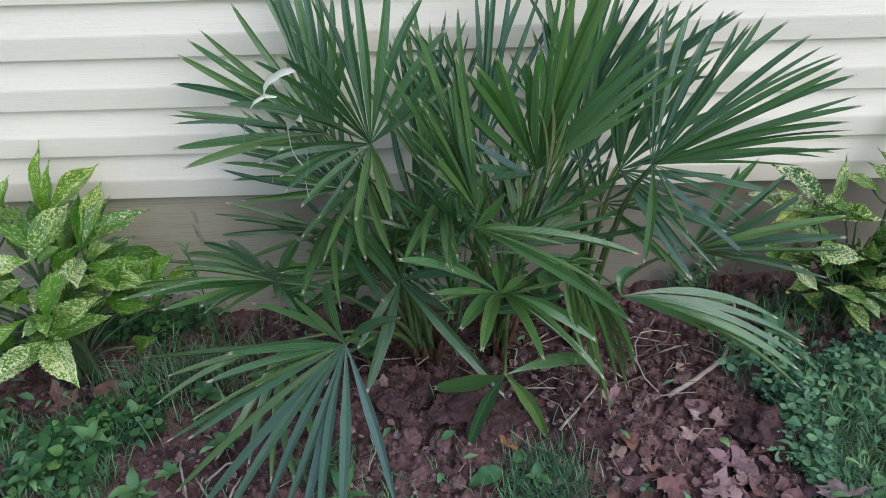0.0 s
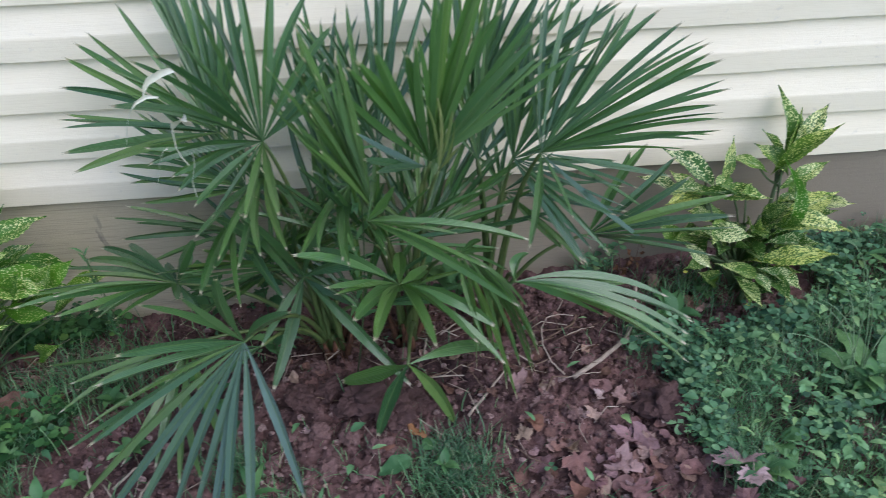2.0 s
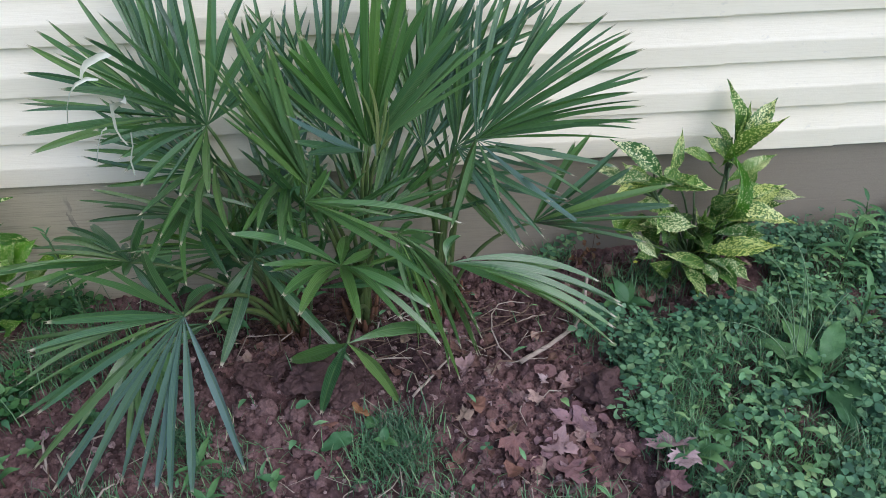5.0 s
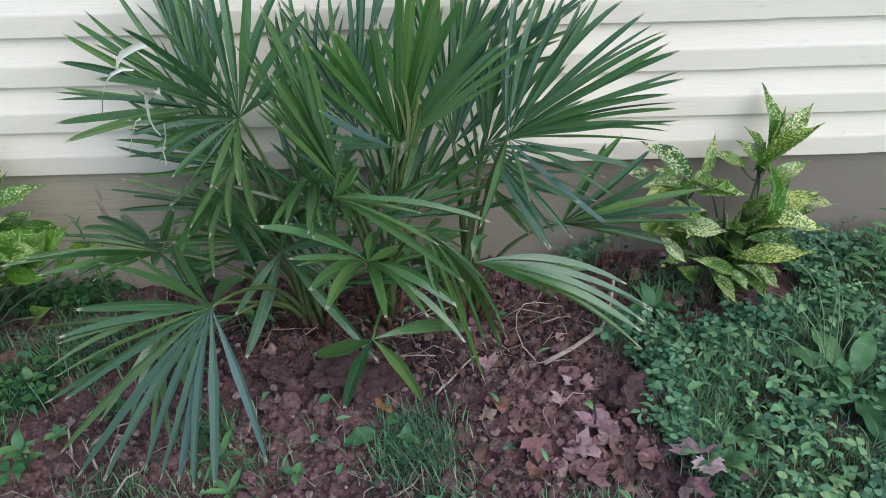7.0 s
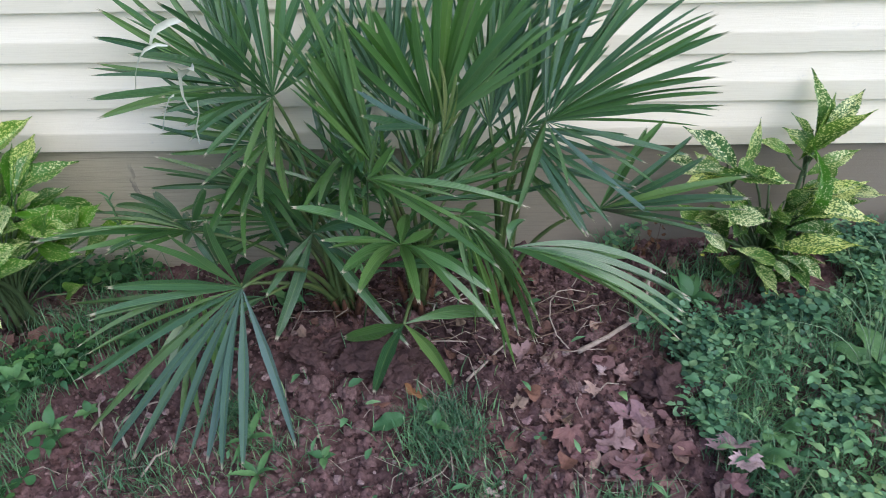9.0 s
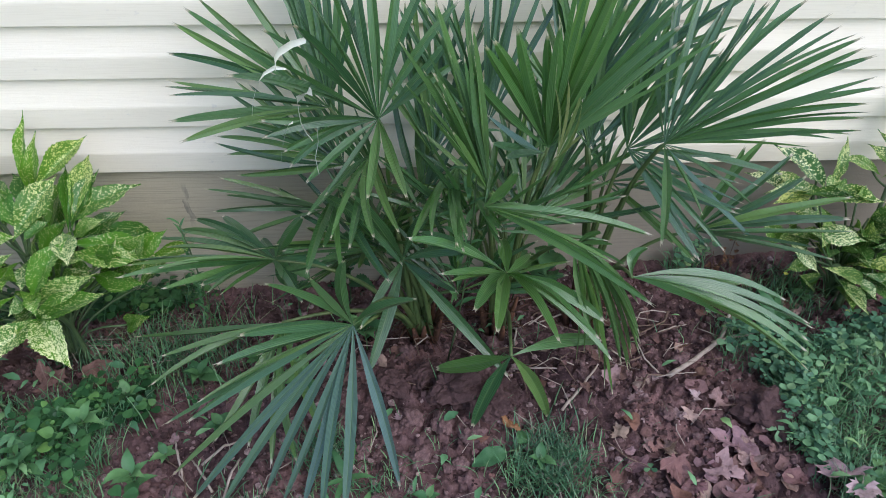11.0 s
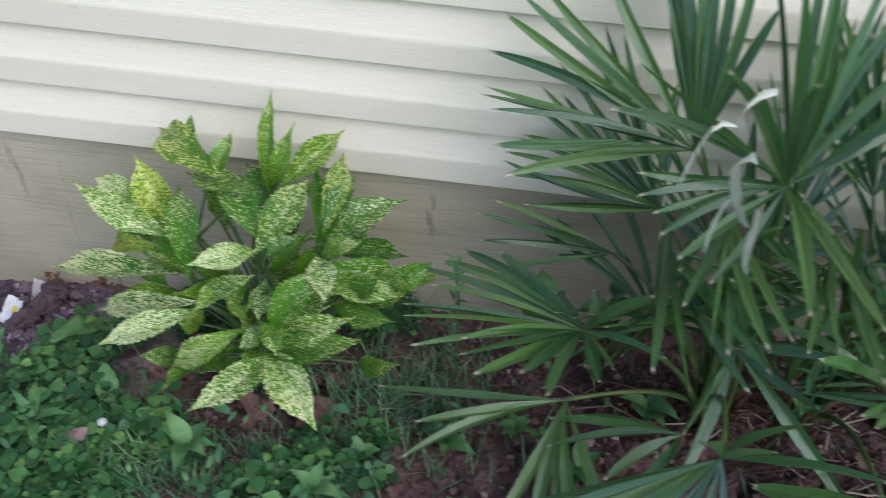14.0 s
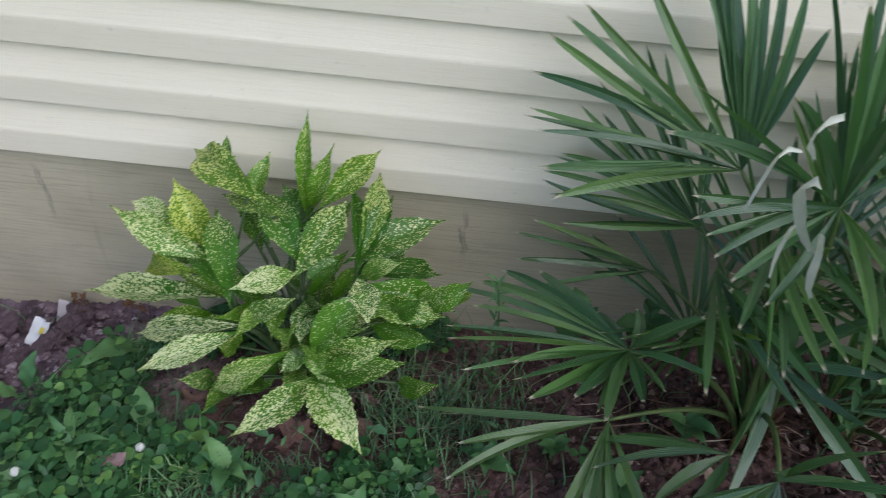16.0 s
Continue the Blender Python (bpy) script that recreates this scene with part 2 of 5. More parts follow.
def aucuba_material(name, cells, greens):
    """A glossy leaf with cream or yellow spots of many sizes, thicker towards its tip."""
    m, t, b = nodes_of(name, 0.30, 0.0, 0.42)
    rnd = per_object(t)
    shift = t.nodes.new("ShaderNodeVectorMath")
    shift.operation = "ADD"
    comb = t.nodes.new("ShaderNodeCombineXYZ")
    t.links.new(math_node(t, "MULTIPLY", rnd, 91.0), comb.inputs["X"])
    t.links.new(math_node(t, "MULTIPLY", rnd, 37.0), comb.inputs["Z"])
    t.links.new(coords(t, (cells, cells * 0.42, 1)), shift.inputs[0])
    t.links.new(comb.outputs[0], shift.inputs[1])
    wob = t.nodes.new("ShaderNodeTexNoise")
    wob.inputs["Scale"].default_value = 1.3
    t.links.new(shift.outputs[0], wob.inputs["Vector"])
    warp = t.nodes.new("ShaderNodeVectorMath")
    warp.operation = "MULTIPLY_ADD"
    warp.inputs[1].default_value = (0.9, 0.9, 0.9)
    t.links.new(wob.outputs["Color"], warp.inputs[0])
    t.links.new(shift.outputs[0], warp.inputs[2])
    vor = t.nodes.new("ShaderNodeTexVoronoi")
    vor.inputs["Scale"].default_value = 1.0
    t.links.new(warp.outputs[0], vor.inputs["Vector"])
    cell = t.nodes.new("ShaderNodeSeparateColor")
    t.links.new(vor.outputs["Color"], cell.inputs["Color"])
    big = noise_tex(t, shift.outputs[0], 0.11, 2.0)
    at = t.nodes.new("ShaderNodeAttribute")
    at.attribute_name = "along"
    sep = t.nodes.new("ShaderNodeSeparateColor")
    t.links.new(at.outputs["Color"], sep.inputs["Color"])
    own = t.nodes.new("ShaderNodeSeparateColor")
    t.links.new(t.nodes.new("ShaderNodeObjectInfo").outputs["Color"], own.inputs["Color"])
    # the size of each spot
    size = math_node(t, "MULTIPLY_ADD", own.outputs["Red"], 0.60, -0.43)
    size = math_node(t, "MULTIPLY_ADD", cell.outputs["Red"], 0.62, size)
    size = math_node(t, "MULTIPLY_ADD", sep.outputs["Red"], 0.32, size)
    size = math_node(t, "MULTIPLY_ADD", math_node(t, "SUBTRACT", big, 0.5), 0.7, size)
    spot = math_node(t, "SUBTRACT", size, vor.outputs["Distance"])
    spot = ramp(t, math_node(t, "MULTIPLY_ADD", spot, 15.0, 0.4), [(0.0, (0, 0, 0)), (1.0, (0.95, 0.95, 0.95))])
    green = ramp(t, rnd, [(0.0, greens[0]), (0.6, greens[1]), (1.0, greens[2])])
    green = mix(t, math_node(t, "MULTIPLY", own.outputs["Green"], 0.45), green, (0.20, 0.33, 0.022))
    cream = mix(t, own.outputs["Green"], (0.78, 0.80, 0.47), (0.66, 0.70, 0.17))
    col = mix(t, spot, green, cream)
    col = mix(t, ramp(t, sep.outputs["Green"], [(0.48, (0, 0, 0)), (0.5, (0.55, 0.55, 0.55)), (0.52, (0, 0, 0))]), col, (0.10, 0.22, 0.04))
    t.links.new(col, b.inputs["Base Color"])
    bump(t, b, wob.outputs["Fac"], 0.25, 0.003)
    tr = t.nodes.new("ShaderNodeBsdfTranslucent")
    t.links.new(mix(t, 1.0, col, (1.2, 1.3, 0.7), "MULTIPLY"), tr.inputs["Color"])
    ms = t.nodes.new("ShaderNodeMixShader")
    ms.inputs[0].default_value = 0.2
    t.links.new(b.outputs[0], ms.inputs[1])
    t.links.new(tr.outputs[0], ms.inputs[2])
    t.links.new(ms.outputs[0], t.nodes["Material Output"].inputs["Surface"])
    return m


def leaf_material(name, stops, rough=0.40, island=True, through=0.2):
    m, t, b = nodes_of(name, rough, 0.0, 0.35)
    cloud = noise_tex(t, coords(t), 30.0, 4.0, 0.6)
    col = ramp(t, per_island(t) if island else per_object(t), stops)
    col = mix(t, ramp(t, cloud, [(0.35, (0.45, 0.45, 0.45)), (0.65, (0, 0, 0))]), col, tuple(0.55 * c for c in stops[0][1]))
    if island:
        patch = noise_tex(t, coords(t), 5.0, 3.0)
        col = mix(t, 1.0, col, ramp(t, patch, [(0.3, (0.72, 0.76, 0.84)), (0.5, (1.12, 1.12, 1.14)), (0.7, (1.42, 1.34, 1.2))]), "MULTIPLY")
    t.links.new(col, b.inputs["Base Color"])
    bump(t, b, cloud, 0.3, 0.003)
    if through:
        tr = t.nodes.new("ShaderNodeBsdfTranslucent")
        t.links.new(col, tr.inputs["Color"])
        ms = t.nodes.new("ShaderNodeMixShader")
        ms.inputs[0].default_value = through
        t.links.new(b.outputs[0], ms.inputs[1])
        t.links.new(tr.outputs[0], ms.inputs[2])
        t.links.new(ms.outputs[0], t.nodes["Material Output"].inputs["Surface"])
    return m


def plain_material(name, a, c, scale=30.0, rough=0.7, stretch=(1, 1, 1)):
    m, t, b = nodes_of(name, rough)
    n = noise_tex(t, coords(t, stretch), scale, 5.0, 0.6)
    t.links.new(ramp(t, n, [(0.3, a), (0.7, c)]), b.inputs["Base Color"])
    bump(t, b, n, 0.4, 0.003)
    return m


SIDING = siding_material()
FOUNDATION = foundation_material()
SOIL = soil_material()
CLOD = clod_material()
FROND = frond_material()
AUCUBA = aucuba_material("spotted_leaf", 58.0, ((0.030, 0.130, 0.016), (0.062, 0.205, 0.013), (0.110, 0.280, 0.014)))
AUCUBA_DARK = aucuba_material("dark_spotted_leaf", 46.0, ((0.040, 0.120, 0.036), (0.062, 0.165, 0.034), (0.100, 0.220, 0.034)))
PETIOLE = plain_material("petiole_green", (0.050, 0.100, 0.028), (0.145, 0.190, 0.056), 14.0, 0.5)
FIBRE = plain_material("brown_fibre", (0.045, 0.022, 0.012), (0.17, 0.075, 0.035), 60.0, 0.9)
DRY = plain_material("dry_straw", (0.24, 0.19, 0.14), (0.46, 0.38, 0.30), 60.0, 0.8)
DRYLEAF = plain_material("bleached_leaf", (0.54, 0.56, 0.43), (0.78, 0.79, 0.65), 30.0, 0.6)
TWIG = plain_material("twig_bark", (0.10, 0.06, 0.04), (0.22, 0.15, 0.10), 40.0, 0.9)
STEM = plain_material("shrub_stem", (0.05, 0.09, 0.03), (0.09, 0.14, 0.05), 30.0, 0.6)
# Clover on the right: the sky's bluish light is put into these greens
CLOVER = leaf_material("clover_leaf", [(0.0, (0.028, 0.082, 0.046)), (0.4, (0.108, 0.250, 0.124)), (0.85, (0.195, 0.370, 0.172)), (1.0, (0.300, 0.450, 0.190))])
STRAWBERRY = leaf_material("strawberry_leaf", [(0.0, (0.018, 0.062, 0.018)), (0.5, (0.050, 0.150, 0.046)), (0.85, (0.092, 0.225, 0.062)), (1.0, (0.165, 0.315, 0.072))])
LOWLEAF = leaf_material("low_weed_leaf", [(0.0, (0.080, 0.200, 0.088)), (0.6, (0.165, 0.340, 0.145)), (1.0, (0.290, 0.460, 0.180))])
GRASS = leaf_material("grass_blade", [(0.0, (0.066, 0.172, 0.076)), (0.6, (0.145, 0.300, 0.128)), (0.9, (0.225, 0.390, 0.165)), (1.0, (0.360, 0.380, 0.210))])
WEED = leaf_material("weed_leaf", [(0.0, (0.070, 0.185, 0.070)), (0.6, (0.120, 0.265, 0.090)), (1.0, (0.180, 0.345, 0.115))], 0.5, False)
PAPER = plain_material("wrapper_paper", (0.70, 0.70, 0.68), (0.82, 0.82, 0.80), 20.0, 0.5)
YELLOW = plain_material("yellow_print", (0.65, 0.52, 0.05), (0.75, 0.62, 0.10), 20.0, 0.5)
FLOWER = plain_material("clover_flower", (0.55, 0.55, 0.48), (0.80, 0.80, 0.74), 80.0, 0.8)
YFLOWER = plain_material("yellow_flower", (0.58, 0.55, 0.06), (0.72, 0.70, 0.14), 50.0, 0.7)


# ---- building blocks ----
def mesh_of(bm, name, material, smooth=True):
    me = bpy.data.meshes.new(name)
    bm.to_mesh(me)
    bm.free()
    me.materials.append(material)
    if smooth:
        for p in me.polygons:
            p.use_smooth = True
    return me


def part(name, bm, material, parent=None, label="", smooth=True):
    me = bm if isinstance(bm, bpy.types.Mesh) else mesh_of(bm, name, material, smooth)
    ob = new(name, me)
    if parent is not None:
        ob.parent = parent
    if label:
        tagged(ob, label)
    return ob


def joined(name, verts, faces, material, smooth=True):
    me = bpy.data.meshes.new(name)
    me.from_pydata(verts, [], faces)
    me.materials.append(material)
    if smooth:
        me.polygons.foreach_set("use_smooth", [True] * len(me.polygons))
    return me


def box(bm, lo, hi):
    vs = [bm.verts.new((x, y, z)) for x in (lo[0], hi[0]) for y in (lo[1], hi[1]) for z in (lo[2], hi[2])]
    for f in ((0, 1, 3, 2), (4, 6, 7, 5), (0, 4, 5, 1), (2, 3, 7, 6), (0, 2, 6, 4), (1, 5, 7, 3)):
        bm.faces.new([vs[i] for i in f])


def tube(bm, points, radii, sides=7):
    rings = []
    pts = [Vector(p) for p in points]
    for i, p in enumerate(pts):
        d = (pts[min(i + 1, len(pts) - 1)] - pts[max(i - 1, 0)]).normalized()
        side = d.cross(Vector((0, 0, 1)) if abs(d.z) < 0.95 else Vector((1, 0, 0))).normalized()
        up = side.cross(d)
        r = radii[min(i, len(radii) - 1)]
        rings.append([bm.verts.new(p + r * (math.cos(a) * side + math.sin(a) * up)) for a in (2 * math.pi * k / sides for k in range(sides))])
    for a, b in zip(rings, rings[1:]):
        for k in range(sides):
            bm.faces.new((a[k], a[(k + 1) % sides], b[(k + 1) % sides], b[k]))
    bm.faces.new(rings[0][::-1])
    bm.faces.new(rings[-1])


def bend(a, c, b, n):
    """A bow from a to b that is drawn towards c."""
    return [(1 - s) ** 2 * a + 2 * s * (1 - s) * c + s * s * b for s in (i / n for i in range(n + 1))]


def fall(x, y):
    """The ground's height: a low heap round the palm, lower towards the wall's far end."""
    wall = max(0.0, min(1.0, (y - 1.62) / 0.5))
    wall = wall * wall * (3 - 2 * wall)
    h = wall * (-0.045 + 0.062 * max(-1.9, min(1.9, x)))
    h += 0.055 * math.exp(-(((x - 0.14) / 0.34) ** 2 + ((y - 1.74) / 0.22) ** 2))
    h += 0.012 * (noise.noise((x * 3.1, y * 3.1, 0.3))) + 0.006 * noise.noise((x * 11, y * 11, 2.2))
    return h


def bare(x, y):
    """How bare the soil is, from 0 (grown over) to 1."""
    w = 0.10 * noise.noise((x * 4, y * 4, 7.0)) + 0.04 * noise.noise((x * 15, y * 15, 9.0))
    right = (0.87 - 0.35 * max(0.0, min(0.25, y - 1.62))) - x + w
    left = x + 0.52 + w
    bed = min(right, left) / 0.10
    yard = (-1.25 + 0.72 * (y - 1.70) - x + w) / 0.08
    shade = 0.0
    for cx, cy, rx, ry, most in ((0.98, 1.97, 0.34, 0.17, 0.5), (-0.66, 1.88, 0.30, 0.14, 0.42), (1.47, 1.80, 0.10, 0.09, 0.3)):
        shade = max(shade, min(most, 6.0 * (0.9 + 2.0 * w - math.hypot((x - cx) / rx, (y - cy) / ry))))
    return max(0.0, min(1.0, max(bed, yard, shade) + 0.5))


def dome(x, y, scale, z):
    """Rounded lumps packed side by side, with creases between them."""
    near = noise.voronoi((x * scale, y * scale, z))[0]
    return max(0.0, min(0.5, near[1] - near[0])) * (0.4 + near[2])


def dent(x, y):
    """The lumps of bare soil: clods in patches, smaller crumbs all over."""
    b = bare(x, y)
    if b <= 0.0:
        return 0.0
    heap = max(0.0, min(1.3, 0.65 + 1.3 * noise.noise((x * 5, y * 5, 3.0))))
    h = 0.014 * noise.noise((x * 9, y * 9, 1.0)) + 0.022 * heap * dome(x, y, 24, 0.5) + 0.012 * noise.noise((x * 31, y * 31, 5.0)) + 0.007 * noise.noise((x * 75, y * 75, 8.0)) + 0.013 * dome(x, y, 58, 3.5) + 0.008 * dome(x, y, 110, 6.5)
    return (h - 0.016) * b


# ---- setting ----
def ground_sheet():
    xs = [-60, -20, -8, -4, -2.6] + [-2.0 + 0.0125 * i for i in range(24)] + [-1.7 + 0.007 * i for i in range(86)] + [-1.1 + 0.0125 * i for i in range(45)]
    xs += [-0.54 + 0.005 * i for i in range(300)] + [0.96 + 0.0125 * i for i in range(100)] + [2.6, 4, 8, 20, 60]
    ys = [-60, -20, -8, -3, -1, 0.2] + [0.8 + 0.0125 * i for i in range(32)] + [1.2 + 0.005 * i for i in range(180)] + [2.1 + 0.0125 * i for i in range(6)] + [2.6]
    verts, faces = [], []
    for y in ys:
        for x in xs:
            rough = 0.0
            if -2.05 < x < 2.2 and 0.75 < y < 2.2:
                rough = dent(x, y)
            verts.append((x, y, fall(x, y) + rough))
    w = len(xs)
    for j in range(len(ys) - 1):
        for i in range(w - 1):
            faces.append((j * w + i, j * w + i + 1, (j + 1) * w + i + 1, (j + 1) * w + i))
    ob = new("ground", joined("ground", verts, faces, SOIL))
    return tagged(ob, "reddish-brown crumbly garden soil bed beside the house", "ground", kind="structure")


ground_sheet()

COURSE, SIDING_Z, FACE = 0.114, 0.30, 2.10
wall = tagged(new("wall_north"), "cream house wall clad in lapped vinyl siding", "wall", kind="structure")
bm = bmesh.new()
box(bm, (-5.0, FACE + 0.022, SIDING_Z - 0.02), (5.0, FACE + 0.16, SIDING_Z + 20 * COURSE))
part("wall_core", bm, SIDING, wall, smooth=False)


def siding_panel(x0, x1, z, proud):
    """A double-course lapped panel: each course has an upright lower face and a hollow upper one."""
    prof = []
    for k in (0, 1):
        b = z + k * COURSE
        prof += [(0.0180, b + 0.001), (0.0012, b), (0.0, b + 0.0015), (0.0, b + 0.046), (0.0006, b + 0.050), (0.0026, b + 0.056),
                 (0.0082, b + 0.076), (0.0132, b + 0.095), (0.0176, b + COURSE)]
    bm = bmesh.new()
    ends = []
    steps = 24
    for i in range(steps + 1):
        x = x0 + (x1 - x0) * i / steps
        sag = 0.0008 * noise.noise((x * 1.7, z * 9.0, 3.0))
        ends.append([bm.verts.new((x, FACE + y - proud, h + sag)) for y, h in prof])
    for a, b in zip(ends, ends[1:]):
        for k in range(len(prof) - 1):
            bm.faces.new((a[k], b[k], b[k + 1], a[k + 1]))
    ob = part("siding_panel", bm, SIDING, wall, smooth=False)
    return ob


seams = (1.41, 1.10, -2.2, 1.9, -1.8, 0.9, -1.5, 1.7, 0.4, 2.0)
for i in range(10):
    z = SIDING_Z + 2 * i * COURSE
    siding_panel(-5.0, seams[i] + 0.012, z - 0.0012, 0.0018)
    siding_panel(seams[i] - 0.012, 5.0, z, 0.0)

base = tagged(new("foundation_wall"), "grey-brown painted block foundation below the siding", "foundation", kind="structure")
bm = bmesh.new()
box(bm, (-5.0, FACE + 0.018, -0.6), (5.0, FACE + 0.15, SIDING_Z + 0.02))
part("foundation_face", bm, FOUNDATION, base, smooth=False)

# ---- fan palm ----
palm = tagged(new("fan_palm"), "bushy green fan palm growing against the house wall", "palm")
CROWNS = {1: (0.10, 1.845, 0.03), 2: (0.27, 1.86, 0.03), 3: (0.46, 1.90, 0.02)}


def crown(foot):
    bm = bmesh.new()
    x, y, z = foot
    for k in range(9):
        a = k * 2.4
        r = 0.010 + 0.020 * random.random()
        p = Vector((x + r * math.cos(a), y + r * math.sin(a), z - 0.02))
        q = p + Vector((0.02 * math.cos(a), 0.02 * math.sin(a), 0.06 + 0.05 * random.random()))
        tube(bm, [p, (p + q) / 2, q], [0.010, 0.008, 0.003], 5)
    for k in range(26):
        a = random.random() * 6.3
        r = 0.02 + 0.02 * random.random()
        p = Vector((x + r * math.cos(a), y + r * math.sin(a), z + 0.01 + 0.06 * random.random()))
        q = p + Vector((0.05 * math.cos(a), 0.05 * math.sin(a), -0.02 + 0.05 * random.random()))
        tube(bm, [p, p.lerp(q, 0.5) + Vector((0, 0, 0.008)), q], [0.0014, 0.001, 0.0006], 3)
    part("crown_base", bm, FIBRE, palm, "reddish-brown fibrous leaf bases at the soil")


for foot in CROWNS.values():
    crown(foot)


def leaflet(hub, tip, across, width, arch, parent):
    """One ray of a fan: joined to its neighbours near the hub, keeled along its middle, blunt at its end."""
    across = (across - across.project(tip - hub)).normalized()
    nrm = (tip - hub).cross(across).normalized()
    if nrm.z < 0:
        nrm = -nrm
    size = (tip - hub).length
    mid = (hub + tip) / 2 + Vector((0, 0, arch)) + nrm * 0.3 * arch + across * random.gauss(0, 0.014)
    line = bend(hub, mid, tip, 12)
    verts, along, faces = [], [], []
    n = len(line) - 1
    twist = random.uniform(-0.7, 0.7)
    for i, p in enumerate(line):
        s = i / n
        if s < 0.42:
            w = width * (0.05 + 0.95 * s / 0.42)
        else:
            w = width * (1.0 - 0.42 * ((s - 0.42) / 0.58) ** 1.5)
        if s > 0.86:
            w *= 1.0 - 0.62 * ((s - 0.86) / 0.14) ** 1.3
        ca, sa = math.cos(twist * s), math.sin(twist * s)
        side, up = ca * across + sa * nrm, ca * nrm - sa * across
        keel = 0.50 * w * (1.0 - 0.45 * s)
        for u, g in ((-0.5, 0.0), (-0.25, 0.42), (0.0, 1.0), (0.0, 1.0), (0.25, 0.42), (0.5, 0.0)):
            verts.append(p + side * (u * w) - up * (g * keel))
            along.append((s, u + 0.5))
    for i in range(n):
        for k in (0, 1, 3, 4):
            a = i * 6 + k
            faces.append((a, a + 1, a + 7, a + 6))
    # the notch at the end
    e = n * 6
    verts += [verts[e] + (tip - line[-2]) * 0.40, verts[e + 5] + (tip - line[-2]) * 0.30]
    along += [(1.0, 0.1), (1.0, 0.9)]
    faces += [(e, e + 1, len(verts) - 2), (e + 4, e + 5, len(verts) - 1)]
    me = joined("leaflet", verts, faces, FROND)
    layer = me.color_attributes.new("along", "FLOAT_COLOR", "POINT")
    layer.data.foreach_set("color", [c for s, u in along for c in (s, u, 0.0, 1.0)])
    return part("leaflet", me, None, parent)


def frond(hub, crown_no, count, width, arch, rays, tone=0.15, sky_sheen=0.0, straw=0.0, stray=1.0):
    """A fan leaf. rays: bearing, rise and length of some of its rays, in order round the fan. tone: how yellow a green
    it is; sky_sheen: how much of the sky's bluish reflection is put into its later rays' colour; straw: how yellowed
    they are."""
    hub = Vector(hub)
    foot = Vector(CROWNS[crown_no]) + Vector((random.uniform(-0.02, 0.02), random.uniform(-0.02, 0.02), 0.01))
    reach = hub - foot
    low = foot + Vector((reach.x * 0.30, reach.y * 0.30, max(0.5 * reach.z, reach.z * 0.62 + 0.05)))
    bm = bmesh.new()
    tube(bm, bend(foot, low, hub, 12), [0.0076, 0.0066, 0.0059, 0.0055, 0.0052] + [0.0050 - 0.00028 * i for i in range(8)], 7)
    f = part("frond", bm, PETIOLE, palm, "fan-shaped palm leaf on a long stalk")
    ends = [Vector((math.cos(radians(e)) * math.cos(radians(a)), math.cos(radians(e)) * math.sin(radians(a)), math.sin(radians(e)))) * r for a, e, r in rays]

    def at(u):
        u = max(0.0, min(len(ends) - 1.0, u))
        i = min(int(u), len(ends) - 2)
        s = u - i
        p0, p1, p2, p3 = ends[max(i - 1, 0)], ends[i], ends[i + 1], ends[min(i + 2, len(ends) - 1)]
        return 0.5 * (2 * p1 + (p2 - p0) * s + (2 * p0 - 5 * p1 + 4 * p2 - p3) * s * s + (3 * p1 - p0 - 3 * p2 + p3) * s ** 3)

    # even spacing by angle between the rays
    fine = [at((len(ends) - 1) * i / 200) for i in range(201)]
    run = [0.0]
    for a, b in zip(fine, fine[1:]):
        run.append(run[-1] + a.angle(b, 0.0))
    for j in range(count):
        want = run[-1] * j / (count - 1)
        i = max(0, min(199, next((q for q in range(200) if run[q + 1] >= want), 199)))
        i = round(0.5 * i + 0.5 * 200 * j / (count - 1))
        loose = stray
        if (count - 1) % (len(ends) - 1) == 0:
            i, loose = round(200 * j / (count - 1)), 0.3
        tip = fine[i] * (1 + loose * random.uniform(-0.10, 0.04)) + Vector((random.gauss(0, 1), random.gauss(0, 1), random.gauss(0, 1))) * 0.011 * loose
        step = fine[min(i + 4, 200)] - fine[max(i - 4, 0)]
        if step.length < 1e-5:
            step = Vector((1, 0, 0))
        ray = leaflet(hub, hub + tip, step, width * random.uniform(0.88, 1.1), arch * tip.length / 0.35 * random.uniform(0.7, 1.3), f)
        sheen = sky_sheen * max(0.15, min(1.0, 2.2 * j / count - 0.6)) * random.uniform(0.6, 1.2)
        ray.color = (max(0.0, min(1.0, tone + random.uniform(-0.12, 0.12))), min(1.0, sheen), straw * random.uniform(0.4, 1.0), 1.0)
    return f


upper = frond((0.027, 1.794, 0.606), 1, 22, 0.018, 0.02,
      [(-84, 2, 0.288), (-149, -26, 0.164), (-163, -3, 0.201), (-170, 10, 0.223), (178, 31, 0.237), (-116, 52, 0.349), (136, 66, 0.295), (88, 72, 0.323), (43, 60, 0.268), (26, 44, 0.205), (17, 29, 0.145)], 0.15, 0.05, 0)
frond((-0.066, 1.900, 0.569), 1, 19, 0.018, 0.015,
      [(-165, -5, 0.274), (178, 5, 0.293), (166, 3, 0.315), (157, 20, 0.322), (150, 29, 0.317), (131, 54, 0.3), (124, 58, 0.3), (112, 62, 0.3), (92, 66, 0.28), (46, 65, 0.22)], 0.15, 0.08, 0)
frond((-0.057, 1.990, 0.382), 1, 18, 0.013, 0.01,
      [(179, -12, 0.219), (170, 2, 0.263), (165, 9, 0.28), (162, 13, 0.261), (157, 29, 0.279), (156, 37, 0.289), (150, 47, 0.275), (141, 59, 0.29), (124, 61, 0.239), (93, 62, 0.2)], 0.15, 0.1, 0)
